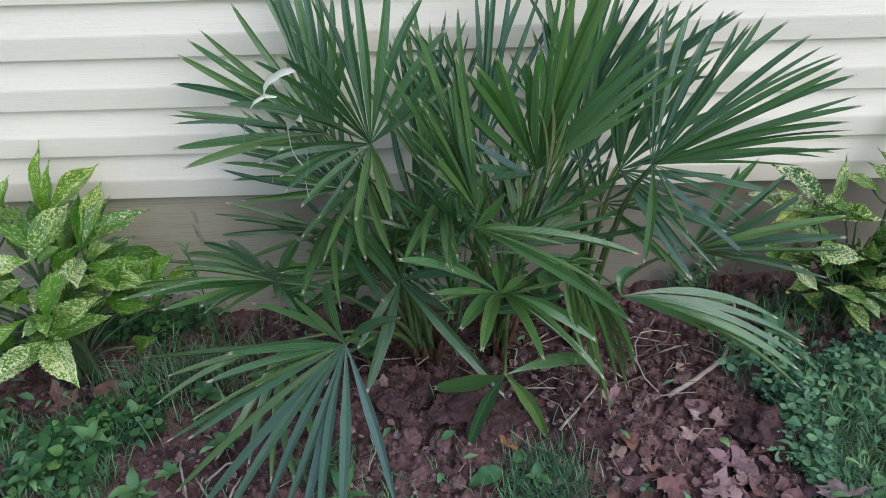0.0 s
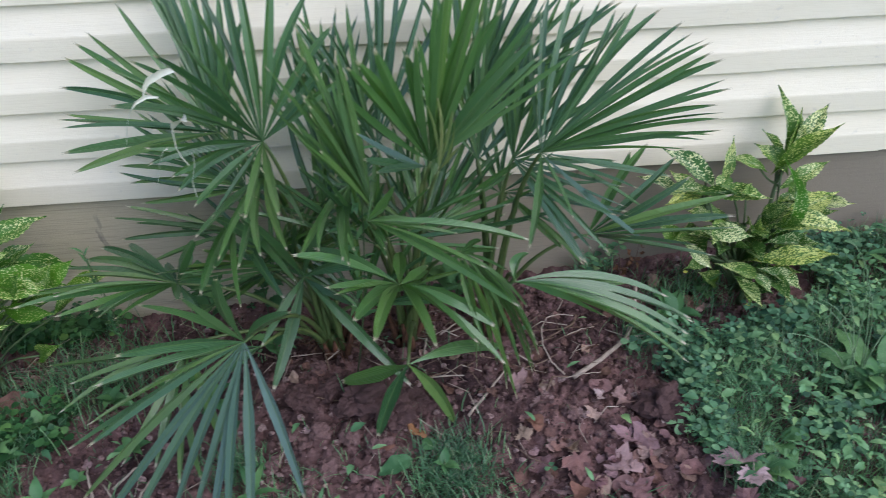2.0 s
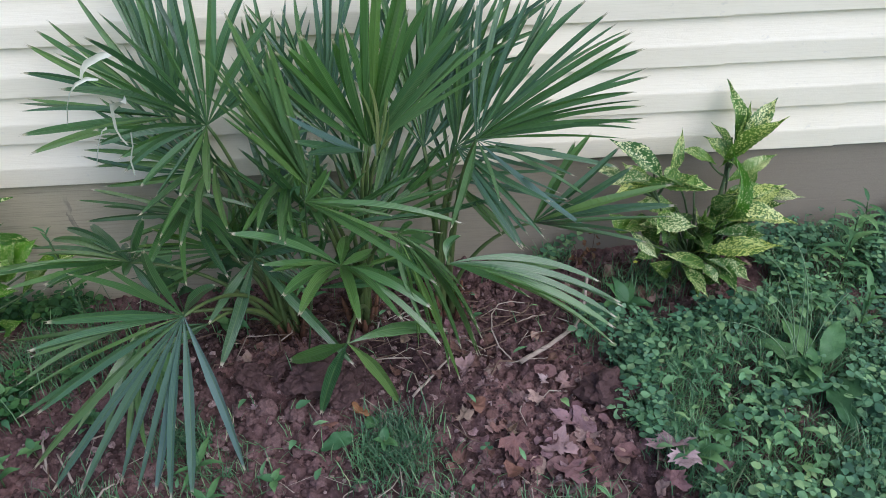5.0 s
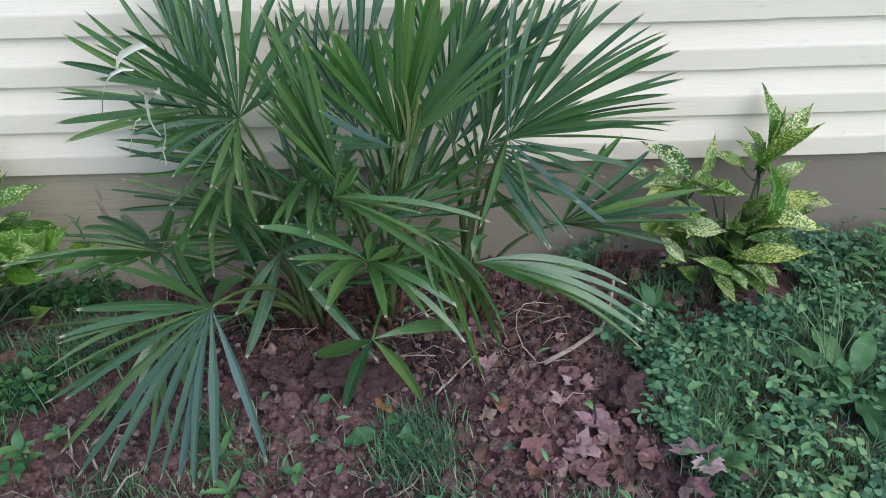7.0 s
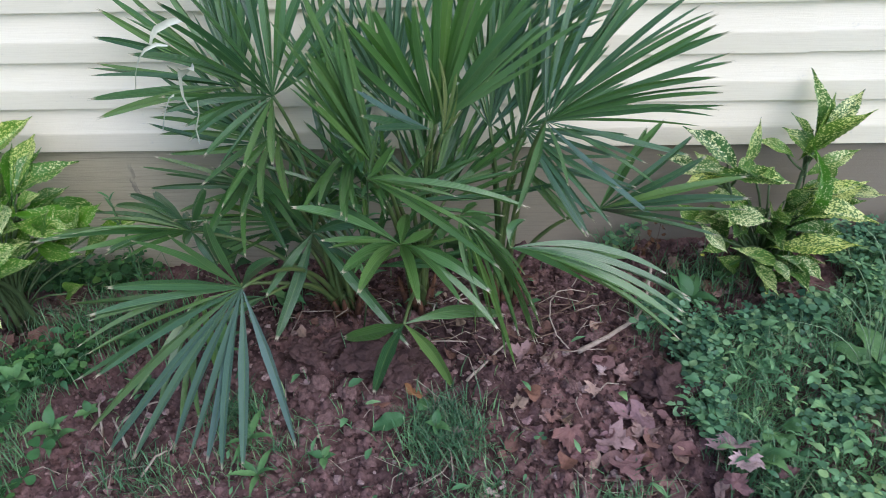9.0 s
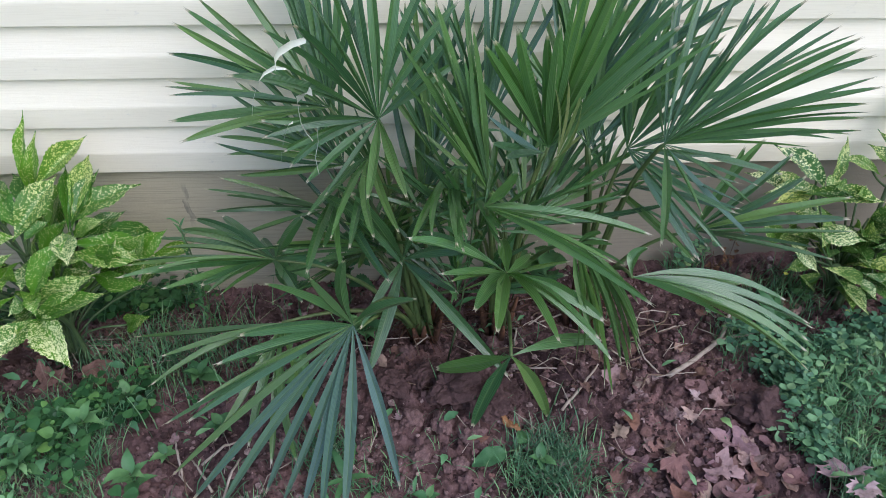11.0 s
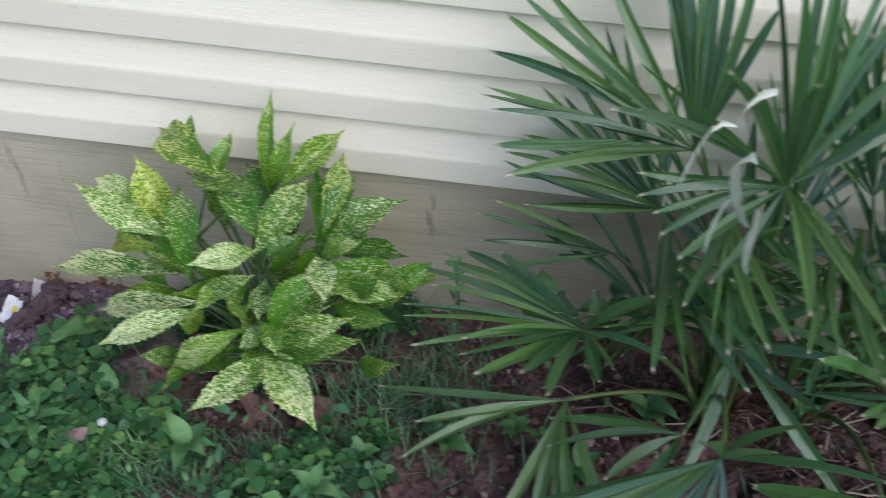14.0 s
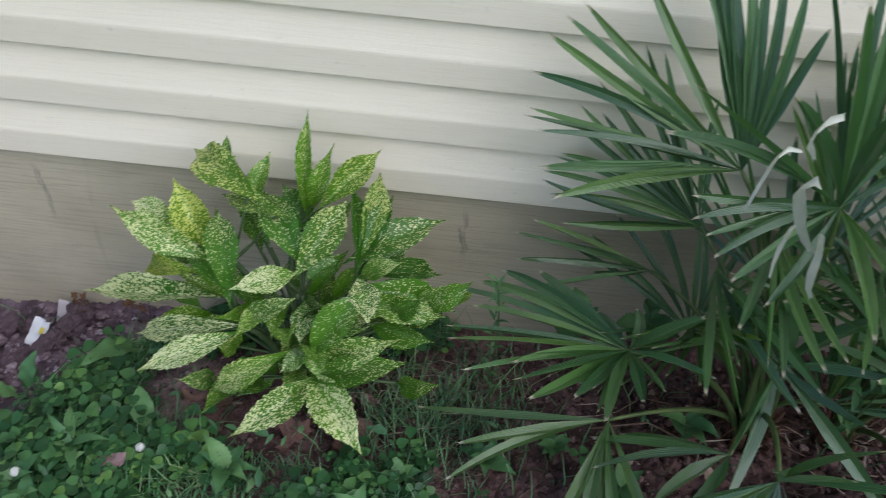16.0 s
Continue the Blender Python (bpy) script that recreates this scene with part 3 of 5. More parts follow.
frond((-0.106, 2.005, 0.258), 1, 8, 0.015, 0.01,
      [(166, 8, 0.107), (178, 21, 0.224), (-179, 16, 0.252), (164, 1, 0.238), (168, 1, 0.167), (-176, 3, 0.233), (-178, -18, 0.198), (165, -27, 0.109)], 0.45, 0, 0.1)
frond((-0.178, 1.766, 0.318), 1, 20, 0.02, 0.03,
      [(-32, 58, 0.165), (-31, 21, 0.139), (-35, -63, 0.101), (-73, 25, 0.122), (-109, 28, 0.254), (-114, 18, 0.191), (-124, 23, 0.192), (-133, 20, 0.243), (-139, 26, 0.275), (-153, 15, 0.29), (-149, 21, 0.228), (-174, 4, 0.258), (175, -2, 0.276), (158, -9, 0.252), (150, -13, 0.331), (144, -10, 0.283), (137, -6, 0.26), (129, -5, 0.212), (115, -4, 0.093), (78, 8, 0.076)], 0.12, 0.15, 0)
frond((-0.020, 1.540, 0.366), 1, 18, 0.0185, 0.02,
      [(-47, 45, 0.229), (-83, 67, 0.251), (-107, 59, 0.274), (-131, 51, 0.26), (-130, 37, 0.266), (-133, 22, 0.272), (-149, -1, 0.269), (-173, -30, 0.383), (-169, -29, 0.337), (-172, -43, 0.483), (-165, -48, 0.477), (-160, -52, 0.459), (-154, -60, 0.408), (-145, -63, 0.399), (-134, -65, 0.387), (-119, -67, 0.377), (-103, -67, 0.365), (-57, -67, 0.34)], 0.3, 0.75, 0)
frond((-0.021, 1.660, 0.235), 1, 5, 0.024, 0.03,
      [(142, -38, 0.207), (162, -24, 0.213), (-174, -13, 0.192), (-146, -9, 0.144), (-127, 2, 0.138)], 0.1, 0.15, 0)
frond((-0.180, 1.740, 0.177), 1, 8, 0.02, 0.015,
      [(175, -10, 0.314), (-168, -8, 0.24), (-157, -12, 0.279), (-118, -21, 0.255), (-103, -21, 0.253), (-93, -26, 0.276), (-80, -14, 0.284), (-67, -15, 0.27)], 0.35, 0, 0.12)
frond((0.252, 1.683, 0.345), 2, 12, 0.024, 0.05,
      [(59, -20, 0.121), (88, -6, 0.118), (154, 13, 0.182), (-159, 37, 0.236), (-138, 32, 0.208), (-130, 31, 0.199), (-110, 27, 0.25), (-101, 24, 0.283), (-80, 18, 0.27), (-64, 14, 0.262), (-34, -25, 0.241), (-26, -15, 0.199)], 0.5, 0, 0)
frond((0.257, 1.587, 0.229), 2, 4, 0.028, 0.04,
      [(150, -35, 0.196), (-161, -66, 0.18), (9, -66, 0.223), (27, -19, 0.232)], 0.1, 0.1, 0)
frond((0.365, 1.660, 0.431), 2, 19, 0.0115, 0.06,
      [(-54, 48, 0.073), (-39, -1, 0.094), (0, -59, 0.295), (7, -63, 0.349), (14, -66, 0.418), (-8, -57, 0.247), (-10, -73, 0.395), (-30, -72, 0.262), (-56, -66, 0.181), (-33, -83, 0.29)], 0.55, 0, 0.08)
frond((0.203, 1.672, 0.507), 2, 9, 0.0175, 0.025,
      [(75, 51, 0.113), (-29, 59, 0.089), (34, 35, 0.078), (0, 0, 0.098), (-5, -11, 0.166), (-8, -7, 0.285), (2, -30, 0.25), (-40, 3, 0.245), (-48, 1, 0.34)], 0.75, 0, 0.04)
frond((0.456, 1.602, 0.402), 3, 9, 0.021, 0.05,
      [(39, 55, 0.055), (-37, 0, 0.168), (-23, -18, 0.326), (-19, -16, 0.328), (-13, -15, 0.329), (-9, -15, 0.332), (-8, -15, 0.33), (0, -14, 0.295), (12, -16, 0.239)], 0.55, 0.12, 0)
frond((0.323, 1.781, 0.551), 2, 20, 0.0205, 0.01,
      [(-153, 48, 0.28), (-118, 63, 0.33), (-100, 75, 0.36), (-36, 83, 0.38), (-5, 76, 0.38), (-12, 66, 0.36), (-15, 52, 0.33), (10, 33, 0.308)], 0.55, 0.1, 0, 1.6)
frond((0.523, 1.765, 0.564), 3, 27, 0.014, 0.03,
      [(13, -10, 0.319), (-13, 11, 0.296), (-21, 21, 0.31), (-30, 29, 0.335), (-17, 32, 0.341), (-15, 39, 0.342), (-8, 42, 0.338), (4, 45, 0.321), (13, 59, 0.299), (26, 52, 0.276), (42, 59, 0.275), (53, 49, 0.256), (78, 61, 0.287), (88, 44, 0.217)], 0.35, 0.28, 0)
frond((0.492, 1.870, 0.488), 3, 24, 0.013, 0.01,
      [(119, 60, 0.138), (87, 67, 0.219), (66, 67, 0.274), (48, 65, 0.312), (34, 59, 0.306), (23, 50, 0.265), (5, 27, 0.205), (-15, -5, 0.219), (-39, -9, 0.26), (-53, -28, 0.28), (-62, -28, 0.26)], 0.3, 0.28, 0)
frond((0.483, 1.953, 0.352), 3, 12, 0.01, 0.0,
      [(-168, -17, 0.083), (145, 44, 0.109), (108, 60, 0.16), (80, 61, 0.151), (43, 52, 0.119), (2, 18, 0.182), (-8, 7, 0.265), (-19, -9, 0.268), (-58, -5, 0.2)], 0.15, 0.25, 0)
frond((0.655, 1.855, 0.297), 3, 10, 0.018, 0.015,
      [(43, 55, 0.2), (24, 48, 0.24), (5, 34, 0.271), (-2, 26, 0.268), (-10, 17, 0.289), (-14, 11, 0.28), (-40, 14, 0.28), (-51, 21, 0.26), (-70, 28, 0.2)], 0.15, 0.3, 0)
frond((0.007, 1.870, 0.486), 1, 6, 0.016, 0.02,
      [(-114, 3, 0.22), (-104, -2, 0.24), (-97, -7, 0.24), (-88, -2, 0.24), (-77, -4, 0.22), (-65, 4, 0.2)], 0.25, 0, 0)
frond((0.170, 1.860, 0.461), 2, 10, 0.014, 0.02,
      [(-110, 0, 0.22), (-98, -2, 0.24), (-90, -2, 0.24), (-78, -4, 0.22), (-68, 6, 0.2)], 0.5, 0, 0)
frond((0.227, 1.940, 0.493), 2, 17, 0.013, 0.01,
      [(165, 45, 0.207), (158, 55, 0.282), (151, 60, 0.289), (131, 66, 0.277), (98, 71, 0.317), (72, 70, 0.337), (49, 65, 0.347), (37, 57, 0.31)], 0.15, 0.3, 0)
frond((0.414, 1.940, 0.557), 3, 20, 0.013, 0.01,
      [(134, 61, 0.295), (106, 70, 0.316), (71, 72, 0.314), (35, 66, 0.3), (14, 54, 0.298), (-2, 40, 0.354), (-4, 36, 0.336), (-7, 25, 0.251)], 0.15, 0.35, 0)
frond((0.104, 1.920, 0.338), 1, 12, 0.016, 0.0,
      [(118, 59, 0.235), (97, 63, 0.261), (72, 60, 0.234), (44, 50, 0.175), (24, 36, 0.17), (11, 18, 0.108)], 0.25, 0.4, 0)
frond((0.213, 1.696, 0.518), 2, 20, 0.0135, 0.015,
      [(-133, 57, 0.227), (-147, 62, 0.26), (-179, 65, 0.27), (-163, 71, 0.33), (-175, 76, 0.33), (-180, 80, 0.3)], 0.5, 0.15, 0.10, 1.8)
frond((0.062, 1.790, 0.292), 1, 8, 0.024, 0.02,
      [(-140, 63, 0.234), (-164, 53, 0.247), (-120, -19, 0.171), (-114, -39, 0.226), (-41, -29, 0.31), (-48, 3, 0.148), (-27, 24, 0.169), (-33, 63, 0.201)], 0.15, 0.12, 0)
frond((0.127, 1.930, 0.443), 2, 17, 0.012, 0.01,
      [(155, 54, 0.22), (135, 64, 0.274), (107, 69, 0.308), (79, 68, 0.331), (56, 63, 0.317), (42, 54, 0.29), (29, 41, 0.242)], 0.15, 0.5, 0)
frond((0.426, 1.900, 0.472), 3, 16, 0.014, 0.01,
      [(148, 42, 0.215), (135, 55, 0.285), (115, 65, 0.315), (89, 69, 0.328), (56, 67, 0.319), (30, 59, 0.286), (15, 47, 0.23)], 0.15, 0.45, 0)
frond((-0.059, 1.860, 0.410), 1, 5, 0.02, 0.01,
      [(-100, 12, 0.2), (-97, -3, 0.22), (-88, -10, 0.24), (-79, -16, 0.24), (-67, -14, 0.24), (-56, -6, 0.22)], 0.15, 0, 0)
frond((0.335, 1.761, 0.541), 2, 6, 0.0065, 0.0,
      [(-119, 72, 0.17), (-89, 80, 0.17), (-36, 83, 0.17), (-17, 77, 0.16), (-24, 62, 0.1)], 0.15, 0, 0.9)
frond((0.313, 1.771, 0.546), 2, 3, 0.015, 0.01,
      [(-119, 28, 0.2), (-128, 33, 0.2), (-133, 41, 0.22)], 0.15, 0.9, 0)
frond((0.523, 1.765, 0.564), 3, 5, 0.015, 0.02,
      [(-105, -4, 0.255), (-84, -9, 0.168), (24, -39, 0.396), (28, -27, 0.403), (14, -47, 0.386)], 0.2, 0.7, 0)
frond((0.492, 1.930, 0.368), 3, 5, 0.015, 0.02,
      [(-51, -16, 0.24), (-60, -8, 0.24), (-68, 0, 0.22), (-29, 3, 0.26), (-18, -6, 0.265)], 0.15, 0.6, 0)


def inner_fronds(count, seed, crowns, reach):
    """Young leaves that crowd the middle of the clump."""
    r = random.Random(seed)
    for k in range(count):
        crown_no = crowns[k % len(crowns)]
        cx, cy, cz = CROWNS[crown_no]
        hub = Vector((cx + r.uniform(*reach), min(1.99, cy + r.uniform(-0.06, 0.12)), r.uniform(0.16, 0.38)))
        bearing = radians(r.uniform(60, 120) if k % 2 else r.uniform(-160, -20))
        lift = radians(r.uniform(35, 85))
        mid = Vector((math.cos(lift) * math.cos(bearing), math.cos(lift) * math.sin(bearing), math.sin(lift)))
        flat = mid.cross(Vector((0, 0, 1))).normalized() + Vector((0, 0, r.uniform(-0.3, 0.3)))
        rays = []
        for a in (-75, -45, -15, 15, 45, 75):
            d = (math.cos(radians(a)) * mid + math.sin(radians(a)) * flat).normalized() * r.uniform(0.22, 0.28)
            if (hub + d).y > 2.08:
                d.y = 2.08 - hub.y
            rays.append((math.degrees(math.atan2(d.y, d.x)), math.degrees(math.asin(d.z / d.length)), d.length))
        frond(hub, crown_no, 15, 0.012, 0.01, rays)


inner_fronds(7, 3, (1, 2, 2), (-0.13, 0.10))
inner_fronds(3, 8, (1,), (-0.15, 0.0))


def dry_strip(points, width, parent):
    verts, faces = [], []
    pts = [Vector(p) for p in points]
    for i, p in enumerate(pts):
        d = (pts[min(i + 1, len(pts) - 1)] - pts[max(i - 1, 0)]).normalized()
        side = d.cross(Vector((0.95, 0.25, 0.1))).normalized()
        w = width * (0.5 - 0.25 * abs(2 * i / (len(pts) - 1) - 0.9))
        verts += [p - side * w, p + Vector((0, 0.004, 0)), p + side * w]
    for i in range(len(pts) - 1):
        for k in (0, 1):
            a = i * 3 + k
            faces.append((a, a + 1, a + 4, a + 3))
    part("leaflet", joined("leaflet", verts, faces, DRYLEAF), None, parent, "bleached dry hanging leaflet")


dry_strip([(-0.102, 1.690, 0.756), (-0.118, 1.685, 0.761), (-0.132, 1.670, 0.759), (-0.141, 1.660, 0.749), (-0.149, 1.650, 0.728), (-0.154, 1.645, 0.702)], 0.009, upper)
dry_strip([(-0.068, 1.690, 0.718), (-0.078, 1.690, 0.713), (-0.090, 1.680, 0.710), (-0.088, 1.670, 0.699), (-0.084, 1.655, 0.682), (-0.076, 1.645, 0.670), (-0.067, 1.640, 0.660)], 0.030, upper)
dry_strip([(-0.095, 1.645, 0.691), (-0.101, 1.640, 0.689), (-0.108, 1.630, 0.673), (-0.112, 1.620, 0.657), (-0.114, 1.610, 0.644)], 0.010, upper)
dry_strip([(-0.070, 1.700, 0.797), (-0.089, 1.690, 0.796), (-0.106, 1.670, 0.793), (-0.112, 1.660, 0.785), (-0.110, 1.650, 0.783), (-0.110, 1.640, 0.780)], 0.016, upper)
dry_strip([(-0.060, 1.650, 0.678), (-0.059, 1.640, 0.659), (-0.064, 1.625, 0.640), (-0.062, 1.620, 0.624), (-0.059, 1.610, 0.619)], 0.018, upper)


# ---- spotted shrubs ----
def spotted_leaf_mesh(bow, fold, teeth, seed, material):
    rnd = random.Random(seed)
    n = 32
    verts, faces, along = [], [], []
    for i in range(n + 1):
        s = i / n
        w = 0.5 * math.sin(math.pi * s ** 1.08) ** 1.25 if 0 < s < 1 else 0.0
        if s > 0.8:
            w *= 1.0 - 0.35 * math.sin(math.pi * (s - 0.8) / 0.2)
        w = max(w, 0.014 if s < 0.5 else 0.004)
        z = bow * (math.sin(math.pi * s) * 0.55 - 0.25 * s * s) + 0.008 * rnd.uniform(-1, 1)
        for u in (-1.0, -0.66, -0.33, 0.0, 0.33, 0.66, 1.0):
            tooth = 1.0 + (teeth if abs(u) == 1.0 and i % 2 and 0.35 < s < 0.95 else 0.0)
            ripple = 0.024 * math.sin(s * 15 + u * 3 + seed) * abs(u) + (0.010 * math.sin(s * 40 - abs(u) * 8) * (1 - abs(u)) if u else -0.010)
            verts.append((s, u * w * tooth * 1.0, z + fold * abs(u) * w + ripple))
            along.append((s, 0.5 + 0.5 * u))
    for i in range(n):
        for k in range(6):
            a = i * 7 + k
            faces.append((a, a + 1, a + 8, a + 7))
    me = joined("leaf", verts, faces, material)
    layer = me.color_attributes.new("along", "FLOAT_COLOR", "POINT")
    layer.data.foreach_set("color", [c for s, u in along for c in (s, u, 0.0, 1.0)])
    return me


SHAPES = ((0.10, 0.35), (0.18, 0.25), (0.05, 0.5), (0.22, 0.3), (0.14, 0.15))
SPOTTED = [spotted_leaf_mesh(b, f, 0.13, i, AUCUBA) for i, (b, f) in enumerate(SHAPES)]
SPOTTED_DARK = [spotted_leaf_mesh(b, f, 0.13, i, AUCUBA_DARK) for i, (b, f) in enumerate(SHAPES)]
ARCHED = spotted_leaf_mesh(0.75, 0.3, 0.13, 7, AUCUBA)
left_shrub = tagged(new("aucuba_shrub"), "low shrub with yellow-spotted glossy green leaves by the wall", "shrub", "spotted shrubs")
right_shrub = tagged(new("aucuba_shrub"), "upright leggy shrub with yellow-spotted green leaves by the wall", "shrub", "spotted shrubs")
LEFT_FOOT, RIGHT_FOOT = (-0.68, 1.87, -0.06), (1.06, 1.95, 0.0)


def spotted_leaf(shrub, me, root, tip, width, pale, yellow, roll=0.0):
    """A leaf from its root to its tip, its face up and away from the wall. pale: how thickly it is spotted; yellow: the spots' hue."""
    root, tip = Vector(root), Vector(tip)
    way = tip - root
    size = way.length
    ahead = way / size
    out = Vector((0.5 * (root.x - (LEFT_FOOT[0] if shrub is left_shrub else RIGHT_FOOT[0])), -0.55, 0.75))
    across = out.cross(ahead).normalized()
    face = Matrix.Rotation(radians(roll), 3, ahead) @ ahead.cross(across)
    across = face.cross(ahead)
    ob = part("leaf", me, None, shrub)
    ob.matrix_basis = Matrix.Translation(root) @ Matrix((ahead * size, across * width * 0.86, face * size * 0.8)).transposed().to_4x4()
    ob.color = (pale, yellow, 0.0, 1.0)


def shoot(shrub, foot, rows):
    """A shoot and its leaves: each leaf's root, tip, width, spottedness and yellowness."""
    mid = sum((Vector(r[0]) for r in rows), Vector()) / len(rows)
    foot = Vector(foot) + Vector((random.uniform(-0.04, 0.04), random.uniform(-0.03, 0.03), 0))
    core = Vector((mid.x * 0.8 + foot.x * 0.2, mid.y * 0.8 + foot.y * 0.2, mid.z - 0.05))
    bm = bmesh.new()
    tube(bm, bend(foot, Vector((foot.x, foot.y, core.z * 0.7)), core, 8), [0.0075, 0.007, 0.0065, 0.006, 0.006, 0.0055, 0.005, 0.005, 0.0045], 7)
    for root, *_ in rows:
        tube(bm, bend(core, (core + Vector(root)) / 2 + Vector((0, 0, -0.012)), Vector(root), 5), [0.0035, 0.003, 0.0025], 5)
    part("stem", bm, STEM, shrub, "green branching stem")
    shapes = SPOTTED if shrub is left_shrub else SPOTTED_DARK
    for i, (root, tip, width, pale, yellow) in enumerate(rows):
        if (Vector(tip) - Vector(root)).length < 0.17:
            root = tuple(Vector(root) + (Vector(root) - Vector(tip)) * 0.28)
        bent = (Vector(tip) - Vector(root)).length > 0.19 and tip[2] < root[2] - 0.1
        spotted_leaf(shrub, ARCHED if bent else shapes[(i * 3 + len(rows)) % 5], root, tip, width * 1.0, pale, yellow, random.uniform(-16, 16))


def fill(shrub, foot, middle, spread, count, seed):
    """Inner leaves of a shrub, between its shoots."""
    r = random.Random(seed)
    bm = bmesh.new()
    rows = []
    for k in range(count):
        d = Vector((r.gauss(0, 1), r.gauss(0, 1), r.gauss(0, 1)))
        root = Vector(middle) + Vector((d.x * spread[0], d.y * spread[1], d.z * spread[2])) * 0.42
        root.z = max(root.z, 0.05)
        root.y = min(root.y, 2.02)
        bearing, rise = math.atan2(d.y - 0.3, d.x), radians(r.uniform(0, 60))
        way = Vector((math.cos(bearing) * math.cos(rise), math.sin(bearing) * math.cos(rise), math.sin(rise))) * r.uniform(0.08, 0.125)
        if root.y + way.y > 2.07:
            way.y = -way.y
        tube(bm, bend(Vector(foot), Vector((foot[0], foot[1], root.z * 0.6)), root, 5), [0.004, 0.003, 0.0025], 5)
        rows.append((root, root + way, r.uniform(0.036, 0.05)))
    part("stem", bm, STEM, shrub, "green branching stem")
    for k, (root, tip, width) in enumerate(rows):
        spotted_leaf(shrub, (SPOTTED if shrub is left_shrub else SPOTTED_DARK)[k % 5], root, tip, width, r.uniform(0.1, 0.45), r.uniform(0.2, 0.6), r.uniform(-25, 25))


shoot(left_shrub, LEFT_FOOT, [
    ((-0.704, 1.998, 0.348), (-0.716, 2.085, 0.468), 0.030, 0.25, 0.4),
    ((-0.69, 1.99, 0.352), (-0.655, 1.987, 0.474), 0.036, 0.30, 0.4),
    ((-0.66, 1.977, 0.373), (-0.587, 2.055, 0.422), 0.052, 0.50, 0.7),
    ((-0.692, 1.97, 0.305), (-0.754, 2.03, 0.35), 0.050, 0.12, 0.2),
    ((-0.78, 1.97, 0.368), (-0.764, 2.015, 0.426), 0.035, 0.30, 0.5),
    ((-0.834, 2.02, 0.39), (-0.849, 2.06, 0.418), 0.016, 0.30, 0.4),
])
shoot(left_shrub, LEFT_FOOT, [
    ((-0.596, 1.925, 0.332), (-0.586, 2.04, 0.389), 0.048, 0.60, 0.6),
    ((-0.592, 1.909, 0.32), (-0.559, 1.995, 0.38), 0.045, 0.25, 0.2),
    ((-0.592, 1.909, 0.32), (-0.47, 1.967, 0.362), 0.064, 0.35, 0.4),
    ((-0.607, 1.905, 0.323), (-0.629, 2.012, 0.38), 0.028, 0.10, 0.1),
    ((-0.588, 1.825, 0.334), (-0.566, 1.762, 0.319), 0.052, 0.70, 0.3),
    ((-0.572, 1.87, 0.275), (-0.434, 1.892, 0.224), 0.056, 0.30, 0.2),
    ((-0.59, 1.93, 0.25), (-0.46, 2.009, 0.192), 0.045, 0.25, 0.2),
    ((-0.572, 1.85, 0.271), (-0.452, 1.838, 0.267), 0.050, 0.45, 0.5),
])
shoot(left_shrub, LEFT_FOOT, [
    ((-0.681, 1.867, 0.332), (-0.628, 1.961, 0.391), 0.066, 0.50, 0.5),
    ((-0.696, 1.881, 0.333), (-0.776, 1.984, 0.374), 0.062, 0.35, 0.2),
    ((-0.708, 1.834, 0.328), (-0.775, 1.776, 0.35), 0.046, 0.80, 0.2),
    ((-0.679, 1.833, 0.26), (-0.673, 1.762, 0.252), 0.040, 0.50, 0.2),
    ((-0.667, 1.85, 0.318), (-0.627, 1.87, 0.342), 0.040, 0.20, 0.4),
])
shoot(left_shrub, LEFT_FOOT, [
    ((-0.782, 1.937, 0.404), (-0.906, 2.043, 0.396), 0.070, 0.60, 0.8),
    ((-0.864, 1.881, 0.316), (-0.994, 1.898, 0.378), 0.056, 0.65, 0.4),
    ((-0.861, 1.919, 0.313), (-0.908, 1.955, 0.4), 0.066, 0.80, 1.0),
    ((-0.917, 1.93, 0.332), (-0.983, 1.945, 0.351), 0.045, 0.80, 0.1),
    ((-0.871, 1.875, 0.266), (-0.986, 1.933, 0.196), 0.042, 0.75, 1.0),
    ((-0.733, 1.92, 0.378), (-0.843, 1.974, 0.361), 0.045, 0.50, 0.6),
])
shoot(left_shrub, LEFT_FOOT, [
    ((-0.795, 1.82, 0.31), (-0.842, 1.947, 0.36), 0.056, 0.25, 0.3),
    ((-0.788, 1.815, 0.314), (-0.9, 1.933, 0.276), 0.042, 0.15, 0.1),
    ((-0.814, 1.86, 0.234), (-1.06, 1.865, 0.21), 0.050, 0.85, 0.1),
    ((-0.806, 1.79, 0.244), (-0.957, 1.8, 0.191), 0.046, 0.85, 0.1),
    ((-0.799, 1.77, 0.239), (-0.918, 1.71, 0.214), 0.046, 0.85, 0.1),
    ((-0.758, 1.8, 0.266), (-0.681, 1.799, 0.321), 0.038, 0.45, 0.4),
])
shoot(left_shrub, LEFT_FOOT, [
    ((-0.681, 1.756, 0.252), (-0.819, 1.735, 0.145), 0.050, 0.60, 0.4),
    ((-0.64, 1.77, 0.257), (-0.572, 1.8, 0.356), 0.062, 0.20, 0.3),
    ((-0.635, 1.764, 0.232), (-0.517, 1.749, 0.308), 0.052, 0.55, 0.5),
    ((-0.63, 1.749, 0.204), (-0.498, 1.743, 0.266), 0.052, 0.30, 0.4),
    ((-0.645, 1.762, 0.25), (-0.635, 1.714, 0.236), 0.040, 0.30, 0.3),
    ((-0.66, 1.735, 0.185), (-0.761, 1.638, 0.17), 0.055, 0.65, 0.3),
    ((-0.64, 1.735, 0.19), (-0.556, 1.624, 0.189), 0.072, 0.80, 0.3),
    ((-0.665, 1.765, 0.235), (-0.7, 1.735, 0.216), 0.035, 0.40, 0.3),
])

